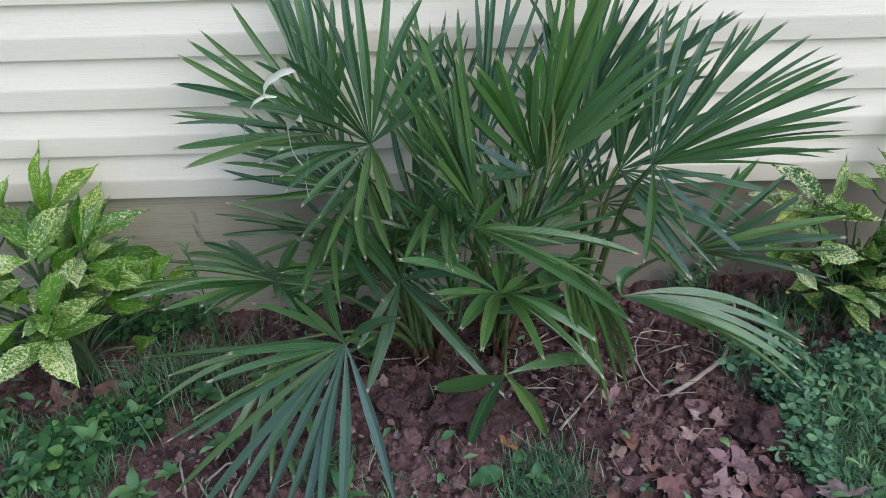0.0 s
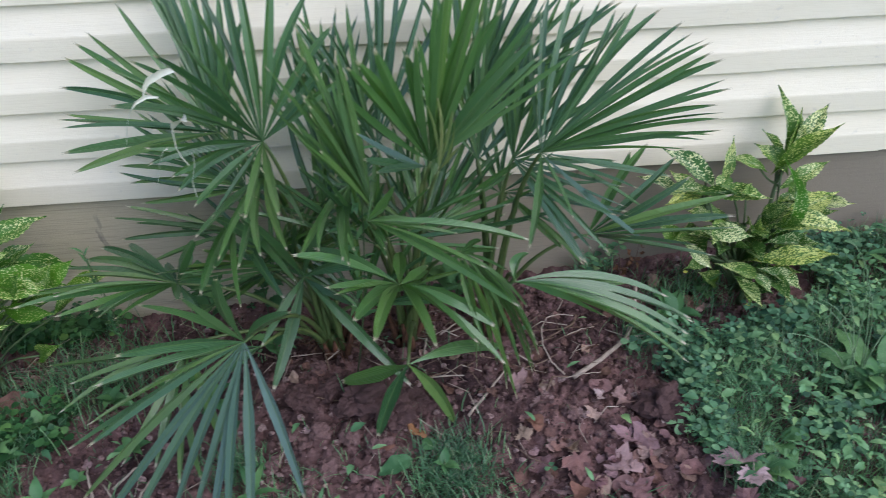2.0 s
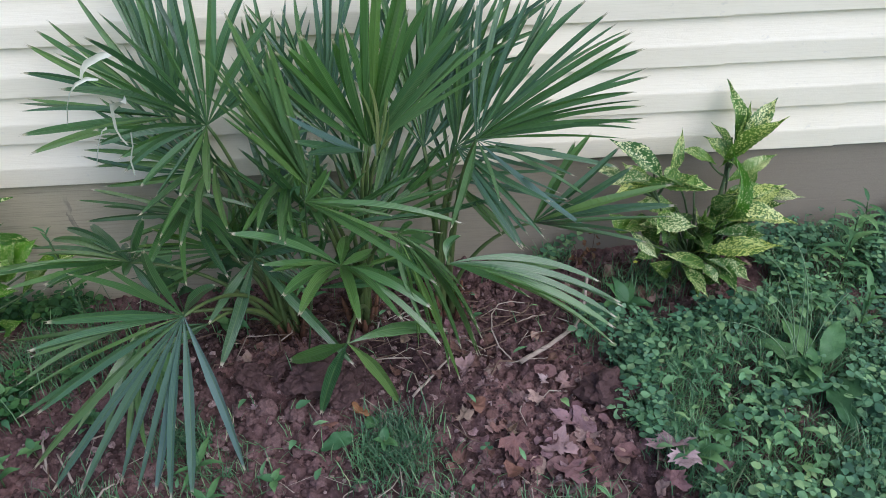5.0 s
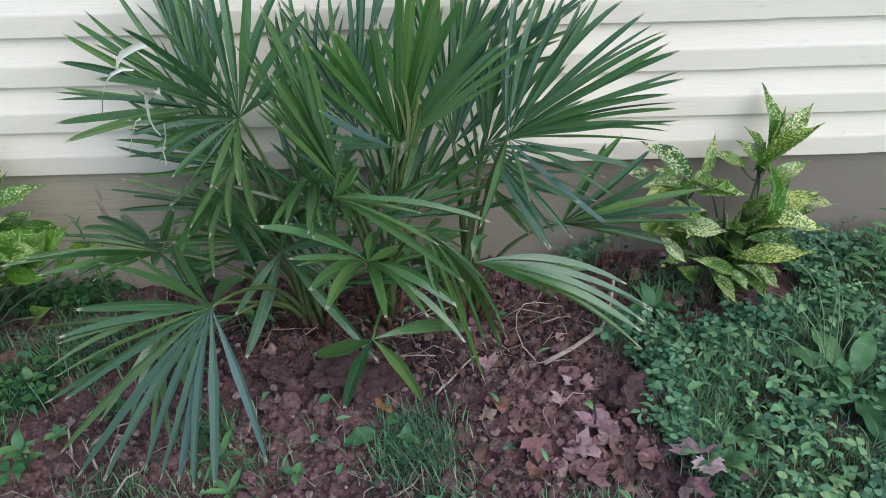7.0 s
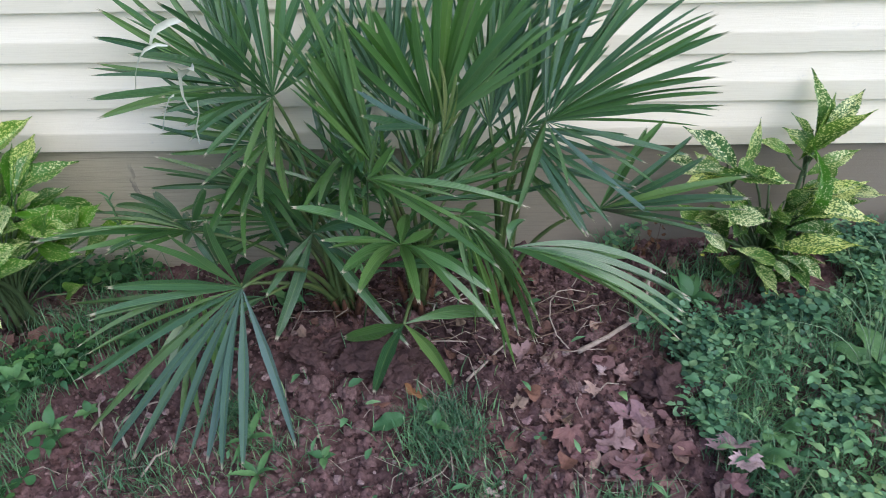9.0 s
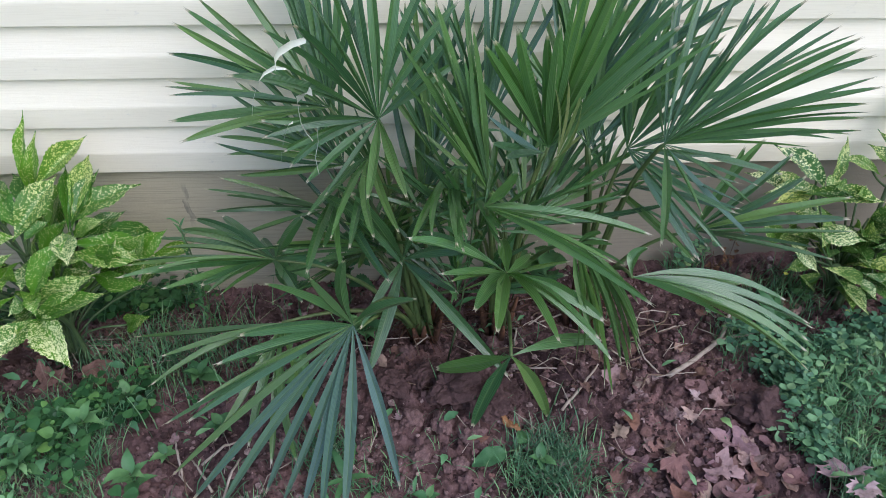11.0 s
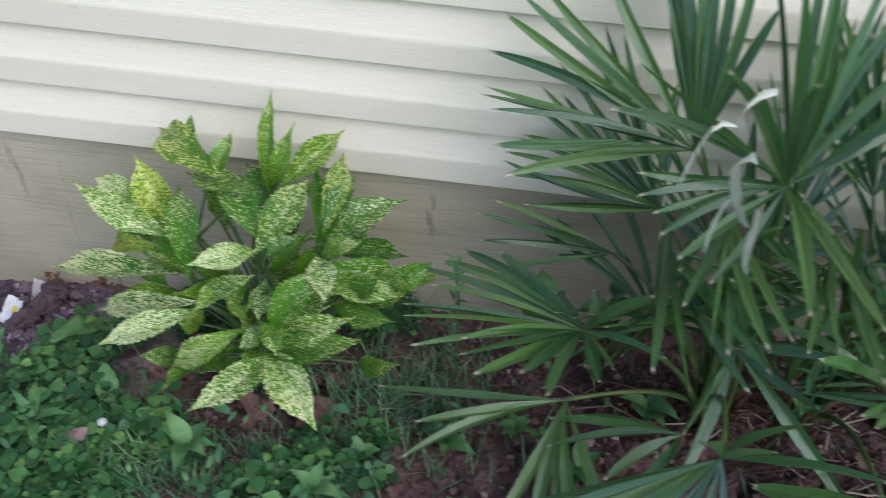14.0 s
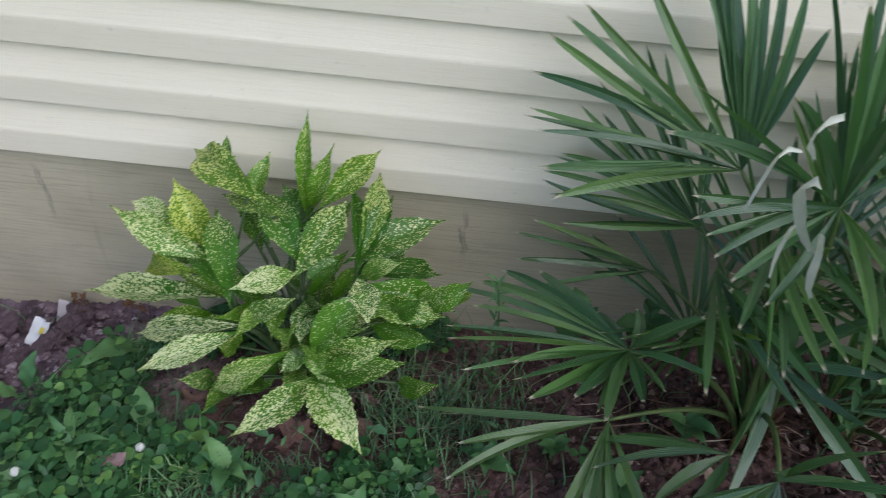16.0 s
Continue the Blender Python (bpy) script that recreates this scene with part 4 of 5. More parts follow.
shoot(right_shrub, RIGHT_FOOT, [
    ((1.14, 2.04, 0.373), (1.126, 2.088, 0.497), 0.042, 0.35, 0.3),
    ((1.146, 2.02, 0.354), (1.172, 2.05, 0.458), 0.035, 0.40, 0.6),
    ((1.158, 2.01, 0.382), (1.234, 2.056, 0.464), 0.048, 0.70, 0.4),
    ((1.131, 1.99, 0.351), (1.22, 1.96, 0.468), 0.042, 0.45, 0.6),
    ((1.126, 2.02, 0.352), (1.085, 2.04, 0.417), 0.026, 0.30, 0.4),
    ((1.13, 2.0, 0.334), (1.07, 2.03, 0.387), 0.048, 0.35, 0.6),
    ((1.08, 2.0, 0.337), (1.016, 2.03, 0.359), 0.030, 0.40, 0.4),
    ((1.132, 1.96, 0.317), (1.221, 1.97, 0.367), 0.040, 0.50, 0.4),
])
shoot(right_shrub, RIGHT_FOOT, [
    ((1.155, 1.95, 0.273), (1.3, 1.942, 0.263), 0.032, 0.80, 0.1),
    ((1.135, 1.93, 0.252), (1.24, 1.93, 0.312), 0.055, 0.75, 0.7),
    ((1.106, 1.9, 0.236), (1.254, 1.865, 0.251), 0.056, 0.75, 0.7),
    ((1.114, 1.965, 0.338), (1.091, 1.9, 0.196), 0.042, 0.35, 0.2),
    ((1.08, 1.87, 0.179), (1.203, 1.81, 0.232), 0.050, 0.75, 0.9),
    ((1.098, 1.89, 0.208), (1.192, 1.87, 0.212), 0.036, 0.35, 0.1),
    ((1.087, 1.87, 0.142), (1.177, 1.851, 0.096), 0.040, 0.50, 0.2),
])
shoot(right_shrub, RIGHT_FOOT, [
    ((0.935, 1.93, 0.327), (1.071, 1.9, 0.328), 0.045, 0.45, 0.5),
    ((0.929, 1.87, 0.273), (1.01, 1.825, 0.284), 0.046, 0.75, 0.3),
    ((1.011, 1.84, 0.146), (1.045, 1.775, 0.123), 0.034, 0.60, 0.5),
    ((1.039, 1.85, 0.152), (0.94, 1.83, 0.214), 0.034, 0.45, 0.5),
    ((0.89, 1.87, 0.234), (0.937, 1.83, 0.196), 0.030, 0.75, 0.2),
    ((1.051, 1.86, 0.14), (1.088, 1.82, 0.12), 0.032, 0.40, 0.4),
])
shoot(right_shrub, RIGHT_FOOT, [
    ((0.945, 1.97, 0.334), (0.844, 1.995, 0.414), 0.054, 0.55, 0.1),
    ((0.992, 1.99, 0.318), (1.018, 2.031, 0.41), 0.030, 0.55, 0.5),
    ((0.875, 1.97, 0.314), (0.799, 2.0, 0.339), 0.036, 0.60, 0.1),
    ((0.929, 1.96, 0.307), (0.845, 1.93, 0.307), 0.046, 0.70, 0.9),
    ((0.931, 1.95, 0.321), (0.829, 1.95, 0.32), 0.036, 0.60, 0.3),
    ((0.974, 1.96, 0.312), (1.009, 2.0, 0.329), 0.040, 0.40, 0.4),
])

fill(left_shrub, LEFT_FOOT, (-0.71, 1.88, 0.18), (0.22, 0.12, 0.14), 58, 4)
fill(right_shrub, RIGHT_FOOT, (1.06, 1.95, 0.17), (0.16, 0.07, 0.16), 52, 6)

# ---- soil, litter and low plants ----
def lump(rnd, size):
    """A rough crumb of soil: the corners of a worn, uneven ball."""
    t = (1 + 5 ** 0.5) / 2
    base_pts = [(-1, t, 0), (1, t, 0), (-1, -t, 0), (1, -t, 0), (0, -1, t), (0, 1, t), (0, -1, -t), (0, 1, -t), (t, 0, -1), (t, 0, 1), (-t, 0, -1), (-t, 0, 1)]
    sx, sy, sz = (rnd.uniform(0.6, 1.25) for _ in range(3))
    spin = Euler((rnd.uniform(0, 6), rnd.uniform(0, 6), rnd.uniform(0, 6))).to_matrix()
    out = []
    for p in base_pts:
        v = spin @ (Vector(p).normalized() * rnd.uniform(0.75, 1.2))
        out.append(Vector((v.x * sx, v.y * sy, v.z * sz * 0.8)) * size * 0.5)
    return out


LUMP_FACES = ((0, 11, 5), (0, 5, 1), (0, 1, 7), (0, 7, 10), (0, 10, 11), (1, 5, 9), (5, 11, 4), (11, 10, 2), (10, 7, 6), (7, 1, 8),
              (3, 9, 4), (3, 4, 2), (3, 2, 6), (3, 6, 8), (3, 8, 9), (4, 9, 5), (2, 4, 11), (6, 2, 10), (8, 6, 7), (9, 8, 1))


def crumbs(count, seed):
    rnd = random.Random(seed)
    verts, faces = [], []
    made = 0
    while made < count:
        x, y = rnd.uniform(-1.75, 1.2), rnd.uniform(1.05, 2.10)
        if rnd.random() > bare(x, y) + 0.03:
            continue
        size = 0.0022 + 0.017 * rnd.random() ** 4
        z = fall(x, y) + dent(x, y)
        o = len(verts)
        verts += [v + Vector((x, y, z + size * 0.2)) for v in lump(rnd, size)]
        faces += [tuple(i + o for i in f) for f in LUMP_FACES]
        made += 1
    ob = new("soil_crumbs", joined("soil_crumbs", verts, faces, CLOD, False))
    tagged(ob, "loose reddish-brown soil crumbs over the bed", "soil", kind="stuff")


crumbs(34000, 5)


def clod(x, y, size, seed):
    rnd = random.Random(seed)
    bm = bmesh.new()
    bmesh.ops.create_icosphere(bm, subdivisions=4 if size > 0.045 else 3 if size > 0.02 else 2, radius=size * 0.5)
    sx, sy = rnd.uniform(0.85, 1.25), rnd.uniform(0.8, 1.1)
    for v in bm.verts:
        q = v.co / size
        near = noise.voronoi(q * 3.2 + Vector((seed, seed, 0)))[0]
        crack = min(0.14, near[1] - near[0]) - 0.14
        k = 1 + 0.8 * crack + 0.55 * noise.noise(q * 2.4 + Vector((seed, 0, 0))) + 0.30 * noise.noise(q * 5 + Vector((0, seed, 0))) + 0.16 * noise.noise(q * 12) + 0.07 * noise.noise(q * 27)
        v.co = Vector((v.co.x * sx, v.co.y * sy, v.co.z * 0.72)) * k
    ob = part("dirt_clod", bm, CLOD, smooth=False)
    ob.matrix_basis = pose(x, y, fall(x, y) + max(0.0, dent(x, y)) + (0.30 if size > 0.04 else 0.2) * size, 0, 0, rnd.uniform(0, 360))
    tagged(ob, "dry reddish-brown clod of clay soil", "clod", "clods in the bed")


rnd = random.Random(21)
for x, y, s in ((0.038, 1.670, 0.062), (0.099, 1.686, 0.058), (0.165, 1.648, 0.095), (0.229, 1.616, 0.078), (0.132, 1.580, 0.044), (0.074, 1.590, 0.042), (0.089, 1.522, 0.040),
                (0.186, 1.433, 0.030), (0.102, 1.428, 0.030), (0.164, 1.506, 0.034), (0.594, 1.615, 0.036), (0.27, 1.655, 0.05), (0.02, 1.60, 0.035), (0.20, 1.565, 0.035), (-0.02, 1.545, 0.03)):
    clod(x, y, s, rnd.random() * 50)
for i in range(70):
    x, y = rnd.uniform(-0.42, 0.78), rnd.uniform(1.28, 1.78)
    if abs(x - 0.2) < 0.35 or rnd.random() < 0.45:
        clod(x, y, 0.012 + 0.026 * rnd.random() ** 2, rnd.random() * 50)
for i in range(46):
    clod(rnd.uniform(-1.75, -1.12), rnd.uniform(1.78, 2.08), 0.015 + 0.055 * rnd.random() ** 2, rnd.random() * 50)


def litter_material():
    """Dry leaf: each its own colour, browner in blotches, paler along the veins."""
    m, t, b = nodes_of("fallen_leaf", 0.7, 0.0, 0.35)
    col = t.nodes.new("ShaderNodeObjectInfo").outputs["Color"]
    v = coords(t)
    blotch = noise_tex(t, v, 3.0, 5.0, 0.65)
    col = mix(t, 1.0, col, ramp(t, blotch, [(0.3, (0.50, 0.42, 0.40)), (0.5, (1.0, 1.0, 1.0)), (0.72, (1.25, 1.22, 1.2))]), "MULTIPLY")
    vein = t.nodes.new("ShaderNodeAttribute")
    vein.attribute_name = "vein"
    sep = t.nodes.new("ShaderNodeSeparateColor")
    t.links.new(vein.outputs["Color"], sep.inputs["Color"])
    col = mix(t, ramp(t, sep.outputs["Red"], [(0.82, (0, 0, 0)), (1.0, (0.25, 0.25, 0.25))]), col, (0.45, 0.33, 0.28))
    t.links.new(col, b.inputs["Base Color"])
    bump(t, b, noise_tex(t, v, 9.0, 4.0, 0.6), 0.35, 0.02)
    return m


LITTER = litter_material()


def maple_mesh(seed):
    """A fallen leaf with pointed lobes, torn in places and curled over as it dried; a unit from stalk to tip."""
    r = random.Random(seed)
    outline, veins = [], []
    torn = r.choice((0, 1, 1, 2, 2, 3))
    lost = r.sample(range(5), torn)
    for k, (deg, reach) in enumerate(((-112, 0.52), (-52, 0.85), (0, 1.0), (52, 0.85), (112, 0.52))):
        reach *= r.uniform(0.85, 1.1) * (0.5 if k in lost else 1.0)
        for da, q, vein in ((-27, 0.60 / reach * r.uniform(0.85, 1.05), 0.0), (-17, 0.76, 0.0), (-12, 0.70, 0.0), (0, 1.0, 1.0), (12, 0.70, 0.0), (17, 0.77, 0.0)):
            outline.append((radians(90 + deg + da + r.uniform(-3, 3)), reach * min(q, 1.0) * r.uniform(0.93, 1.07)))
            veins.append(vein)
    roll, way, dome, phase = r.choice((0.6, 1.1, 1.7, -0.8, 2.3)), r.uniform(0, 3.1), r.uniform(-0.2, 0.25), r.uniform(0, 9)
    cw, sw = math.cos(way), math.sin(way)

    def settle(x, y):
        y -= 0.35
        z = dome * (x * x + y * y) + 0.26 * noise.noise((x * 1.7 + seed, y * 1.7, phase)) + 0.07 * noise.noise((x * 4.5, y * 4.5 + seed, phase))
        u, v = x * cw + y * sw, y * cw - x * sw
        u, z = math.sin(roll * u) / roll, z + (1 - math.cos(roll * u)) / abs(roll)
        return (u * cw - v * sw, u * sw + v * cw, z)

    verts, faces, mark = [settle(0, 0)], [], [0.6]
    for ring in (0.3, 0.62, 1.0):
        for (a, d), vein in zip(outline, veins):
            verts.append(settle(math.cos(a) * d * ring, math.sin(a) * d * ring))
            mark.append(vein)
    n = len(outline)
    for k in range(n - 1):
        faces.append((0, 1 + k, 2 + k))
        faces.append((1 + k, 1 + n + k, 2 + n + k, 2 + k))
        faces.append((1 + n + k, 1 + 2 * n + k, 2 + 2 * n + k, 2 + n + k))
    if not torn:
        o = len(verts)
        for x, y, up in ((-0.012, 0.0, 0.0), (0.012, 0.0, 0.0), (0.06, -0.3, 0.05), (0.045, -0.3, 0.05), (0.13, -0.55, 0.12), (0.12, -0.55, 0.12)):
            p = settle(x, y)
            verts.append((p[0], p[1], p[2] + up))
            mark.append(1.0)
        faces += [(o, o + 1, o + 2, o + 3), (o + 3, o + 2, o + 4, o + 5)]
    me = joined("fallen_leaf", verts, faces, LITTER)
    me.color_attributes.new("vein", "FLOAT_COLOR", "POINT").data.foreach_set("color", [c for q in mark for c in (q, 0.0, 0.0, 1.0)])
    return me


def scrap_mesh(seed):
    """A torn, crumpled piece of a dry leaf."""
    r = random.Random(seed)
    n = r.randrange(6, 10)
    rim = [(6.283 * (k + r.uniform(-0.3, 0.3)) / n, r.uniform(0.35, 0.75)) for k in range(n)]
    rim = [q for a, b in zip(rim, rim[1:] + [(rim[0][0] + 6.283, rim[0][1])]) for q in (a, ((a[0] + b[0]) / 2, (a[1] + b[1]) / 2 * r.uniform(0.8, 1.1)))]
    roll, way = r.uniform(0.6, 2.4), r.uniform(0, 3.1)
    verts, faces = [(0, 0, 0)], []
    for ring in (0.5, 1.0):
        for a, d in rim:
            u, v = d * ring * math.cos(a), d * ring * math.sin(a) * 0.75
            z = 0.30 * noise.noise((u * 2 + seed, v * 2, 0.5)) + 0.12 * noise.noise((u * 5 + seed, v * 5, 2.5)) + (1 - math.cos(roll * u)) / roll
            u = math.sin(roll * u) / roll
            verts.append((u * math.cos(way) - v * math.sin(way), u * math.sin(way) + v * math.cos(way), z))
    n = len(rim)
    for k in range(n):
        j = (k + 1) % n
        faces += [(0, 1 + k, 1 + j), (1 + k, 1 + n + k, 1 + n + j, 1 + j)]
    return joined("fallen_leaf", verts, faces, LITTER)


MAPLES = [maple_mesh(k) for k in range(24)]
SCRAPS = [scrap_mesh(k) for k in range(16)]
LEAF_KINDS = {"pink": (0.29, 0.185, 0.170), "rose": (0.215, 0.118, 0.108), "pale": (0.43, 0.31, 0.285), "orange": (0.25, 0.125, 0.080), "tan": (0.34, 0.235, 0.175), "brown": (0.17, 0.092, 0.070), "ochre": (0.27, 0.14, 0.06)}
LEAF_LABELS = {"pink": "dry dusty-pink fallen maple leaf on the soil", "rose": "dull rose-brown curled fallen maple leaf", "pale": "bleached pale pink fallen maple leaf", "orange": "rusty orange-brown fallen maple leaf",
               "tan": "tan dry torn leaf on the soil", "brown": "dark brown crumpled fallen leaf", "ochre": "yellow-ochre fallen leaf among the clods"}


def fallen(x, y, size, seed, kind, lift=0.004, tilt=22, whole=0.0):
    r = random.Random(seed)
    ob = part("fallen_leaf", MAPLES[r.randrange(24)] if r.random() < whole else SCRAPS[r.randrange(16)], None)
    ob.matrix_basis = pose(x, y, fall(x, y) + max(0.0, dent(x, y)) + lift, r.uniform(-tilt, tilt), r.uniform(-tilt, tilt), r.uniform(0, 360)) @ Matrix.Diagonal((size, size * r.uniform(0.7, 1.05), size * 0.8, 1))
    k = r.uniform(0.8, 1.15)
    red, green, blue = LEAF_KINDS[kind]
    ob.color = (red * k, green * k * r.uniform(0.94, 1.06), blue * k * r.uniform(0.92, 1.08), 1.0)
    tagged(ob, LEAF_LABELS[kind], "leaf", "fallen leaves")


NEAR_CLODS = (
    (0.202, 1.550, 0.017, "orange"), (0.043, 1.591, 0.014, "pale"), (0.490, 1.701, 0.031, "pink"), (0.521, 1.638, 0.022, "pink"), (0.477, 1.748, 0.021, "brown"), (0.551, 1.690, 0.018, "tan"),
    (0.508, 1.587, 0.029, "orange"), (0.657, 1.653, 0.016, "pale"), (0.713, 1.642, 0.027, "pink"), (0.798, 1.584, 0.033, "pale"), (0.538, 1.535, 0.016, "pink"), (0.479, 1.569, 0.020, "tan"),
    (0.725, 1.538, 0.035, "pink"), (0.665, 1.485, 0.038, "pink"),
)
LEAF_MAT = (
    (0.566, 1.422, 0.025, "orange"), (0.679, 1.421, 0.034, "rose"), (0.799, 1.455, 0.028, "rose"), (0.634, 1.607, 0.018, "tan"), (0.430, 1.667, 0.017, "brown"), (0.619, 1.462, 0.031, "rose"),
    (0.577, 1.484, 0.030, "brown"), (0.377, 1.532, 0.012, "pink"), (0.266, 1.578, 0.020, "ochre"), (0.486, 1.419, 0.028, "rose"), (0.447, 1.375, 0.013, "pale"), (0.420, 1.359, 0.014, "pale"),
    (0.682, 1.544, 0.029, "pink"), (0.729, 1.508, 0.026, "pink"), (0.737, 1.477, 0.022, "brown"),
)
ON_CLOVER = (
    (0.878, 1.430, 0.052, "pale"), (0.892, 1.394, 0.032, "pale"), (0.863, 1.357, 0.027, "rose"), (0.961, 1.382, 0.020, "rose"), (-0.967, 1.642, 0.024, "pink"), (-0.891, 1.818, 0.022, "brown"),
    (-0.591, 1.772, 0.045, "brown"), (-0.709, 1.777, 0.036, "brown"),
)
for i, (x, y, size, kind) in enumerate(NEAR_CLODS + LEAF_MAT):
    fallen(x, y, 1.85 * size, 40 + i, kind, 0.012, 18, 0.65)
for i, (x, y, size, kind) in enumerate(ON_CLOVER):
    fallen(x, y, 1.85 * size, 80 + i, kind, 0.055 if abs(x) > 0.85 else 0.012, 18, 0.65)
rnd = random.Random(77)
KINDS = ("pink", "rose", "rose", "tan", "brown", "rose", "brown", "pink")
for i in range(84):
    fallen(rnd.gauss(0.67, 0.12), rnd.gauss(1.46, 0.11), rnd.uniform(0.016, 0.048), 100 + i, KINDS[i % 8], rnd.uniform(0.0, 0.010), 35, 0.12)
for i in range(40):
    fallen(rnd.uniform(-0.4, 0.6), rnd.uniform(1.30, 1.75), rnd.uniform(0.008, 0.022), 200 + i, KINDS[i % 8], 0.004, 35)
for i in range(40):
    fallen(rnd.uniform(-0.05, 0.70), rnd.uniform(1.68, 1.98), rnd.uniform(0.014, 0.036), 260 + i, ("brown", "brown", "rose", "tan")[i % 4], 0.006, 35)
for i in range(14):
    fallen(rnd.uniform(-0.88, -0.48), rnd.uniform(1.76, 1.98), rnd.uniform(0.03, 0.05), 300 + i, ("brown", "brown", "rose")[i % 3], 0.01, 35)
for i in range(22):
    fallen(rnd.uniform(0.72, 1.25), rnd.uniform(1.88, 2.06), rnd.uniform(0.02, 0.05), 330 + i, ("brown", "rose", "brown", "tan")[i % 4], 0.015, 35)


def stick(name, points, radius, material, label, category, sides=6):
    bm = bmesh.new()
    pts = [Vector((x, y, fall(x, y) + h)) for x, y, h in points]
    fine = []
    for a, b in zip(pts, pts[1:]):
        fine += [a.lerp(b, k / 4) + Vector((random.uniform(-1, 1), random.uniform(-1, 1), random.uniform(-1, 1))) * radius * 0.35 for k in range(4)]
    fine.append(pts[-1])
    n = len(fine)
    tube(bm, fine, [radius * (1 - 0.45 * i / n) for i in range(n)], sides)
    ob = part(name, bm, material)
    tagged(ob, label, category)
    return ob


stick("dry_stick", [(0.617, 1.709, 0.008), (0.69, 1.758, 0.012), (0.762, 1.812, 0.02), (0.79, 1.86, 0.05), (0.80, 1.91, 0.09)], 0.0062, DRY, "pale split dry stem lying on the soil", "stick")
stick("dry_stick", [(0.74, 1.80, 0.016), (0.79, 1.815, 0.02), (0.84, 1.825, 0.02)], 0.006, DRY, "pale split dry stem lying on the soil", "stick")
stick("twig", [(0.375, 1.62, 0.006), (0.43, 1.68, 0.012), (0.47, 1.735, 0.016)], 0.0035, DRY, "short pale dry twig on the clods", "stick")
stick("dry_stick", [(0.60, 1.72, 0.006), (0.575, 1.75, 0.02), (0.562, 1.79, 0.04), (0.566, 1.83, 0.055), (0.585, 1.86, 0.06), (0.615, 1.875, 0.055), (0.65, 1.875, 0.045)], 0.002, DRY, "thin curled straw-coloured root over the soil", "straw")
rnd = random.Random(9)
for i in range(70):
    x, y, a = rnd.uniform(-0.42, 0.85), rnd.uniform(1.3, 1.9), rnd.uniform(0, 6.3)
    d = rnd.uniform(0.02, 0.06)
    stick("straw", [(x, y, 0.006), (x + d * math.cos(a), y + d * math.sin(a), 0.016), (x + 2 * d * math.cos(a + 0.3), y + 2 * d * math.sin(a + 0.3), 0.006)],
          rnd.uniform(0.0008, 0.0018), DRY if rnd.random() < 0.6 else TWIG, "thin dry straw on the soil", "straw", 4)
for i in range(60):
    x, y, a = rnd.uniform(-0.02, 0.66), rnd.uniform(1.70, 1.95), rnd.uniform(0, 6.3)
    d = rnd.uniform(0.03, 0.09)
    stick("straw", [(x, y, 0.006), (x + d * math.cos(a), y + 0.6 * d * math.sin(a), 0.025), (x + 2 * d * math.cos(a + 0.4), y + 1.2 * d * math.sin(a + 0.4), 0.008)],
          rnd.uniform(0.001, 0.0028), TWIG if i % 3 else DRY, "thin dry straw on the soil", "straw", 4)
for x, y, a, d in ((-0.33, 1.53, 0.5, 0.05), (-0.30, 1.47, 2.2, 0.05), (-0.28, 1.44, 1.3, 0.06), (-0.25, 1.40, 0.9, 0.04), (-0.36, 1.50, 1.9, 0.05)):
    stick("straw", [(x, y, 0.01), (x + d * math.cos(a), y + d * math.sin(a), 0.03), (x + 1.6 * d * math.cos(a), y + 1.6 * d * math.sin(a), 0.02)], 0.003, DRY,
          "pale bleached straw on the soil", "straw", 5)


def clover_stuff(count, seed, reach, material, label):
    r = random.Random(seed)
    verts, faces = [], []
    made = 0
    while made < count:
        x, y = r.uniform(*reach), r.uniform(0.95, 2.095)
        b = bare(x, y)
        if r.random() < b * 0.9992:
            continue
        if math.hypot((x + 0.66) / 0.32, (y - 1.86) / 0.16) < 1.0 and r.random() < 0.94:
            continue
        clump = noise.noise((x * 4.5, y * 4.5, 5.0)) + 0.5 * noise.noise((x * 11, y * 11, 6.0))
        if r.random() > 0.55 + 2.2 * clump:
            continue
        h = 0.012 + 0.058 * r.random() ** 1.5
        z = fall(x, y)
        lean = r.uniform(0, 6.3)
        top = Vector((x + 0.3 * h * math.cos(lean), y + 0.3 * h * math.sin(lean), z + h))
        o = len(verts)
        verts += [Vector((x - 0.0007, y, z)), Vector((x + 0.0007, y, z)), top]
        faces.append((o, o + 1, o + 2))
        size = r.choice((0.011, 0.014, 0.017, 0.02, 0.027, 0.033)) * r.uniform(0.85, 1.15) * (0.60 if x > 0.2 else 0.76)
        tilt = Euler((r.gauss(0.05, 0.2), r.gauss(0, 0.2), r.uniform(0, 6.3))).to_matrix()
        for k in range(3):
            turn = Matrix.Rotation(k * 2.094, 3, "Z")
            o = len(verts)
            for px, py, pz in ((0.03, 0, 0), (0.30, 0.20, 0.05), (0.55, 0.34, 0.07), (0.75, 0.38, 0.06), (0.92, 0.33, 0.04), (1.04, 0.20, 0.0), (1.07, 0.08, -0.02), (1.03, 0.0, -0.04),
                               (1.07, -0.08, -0.02), (1.04, -0.20, 0.0), (0.92, -0.33, 0.04), (0.75, -0.38, 0.06), (0.55, -0.34, 0.07), (0.30, -0.20, 0.05), (0.6, 0, 0.0)):
                verts.append(top + tilt @ (turn @ (Vector((px, py * 1.2, pz)) * size)))
            faces += [(o + q, o + 14, o + (q + 1) % 14) for q in range(14)]
        made += 1
    ob = new("clover", joined("clover", verts, faces, material))
    tagged(ob, label, "clover", kind="stuff")


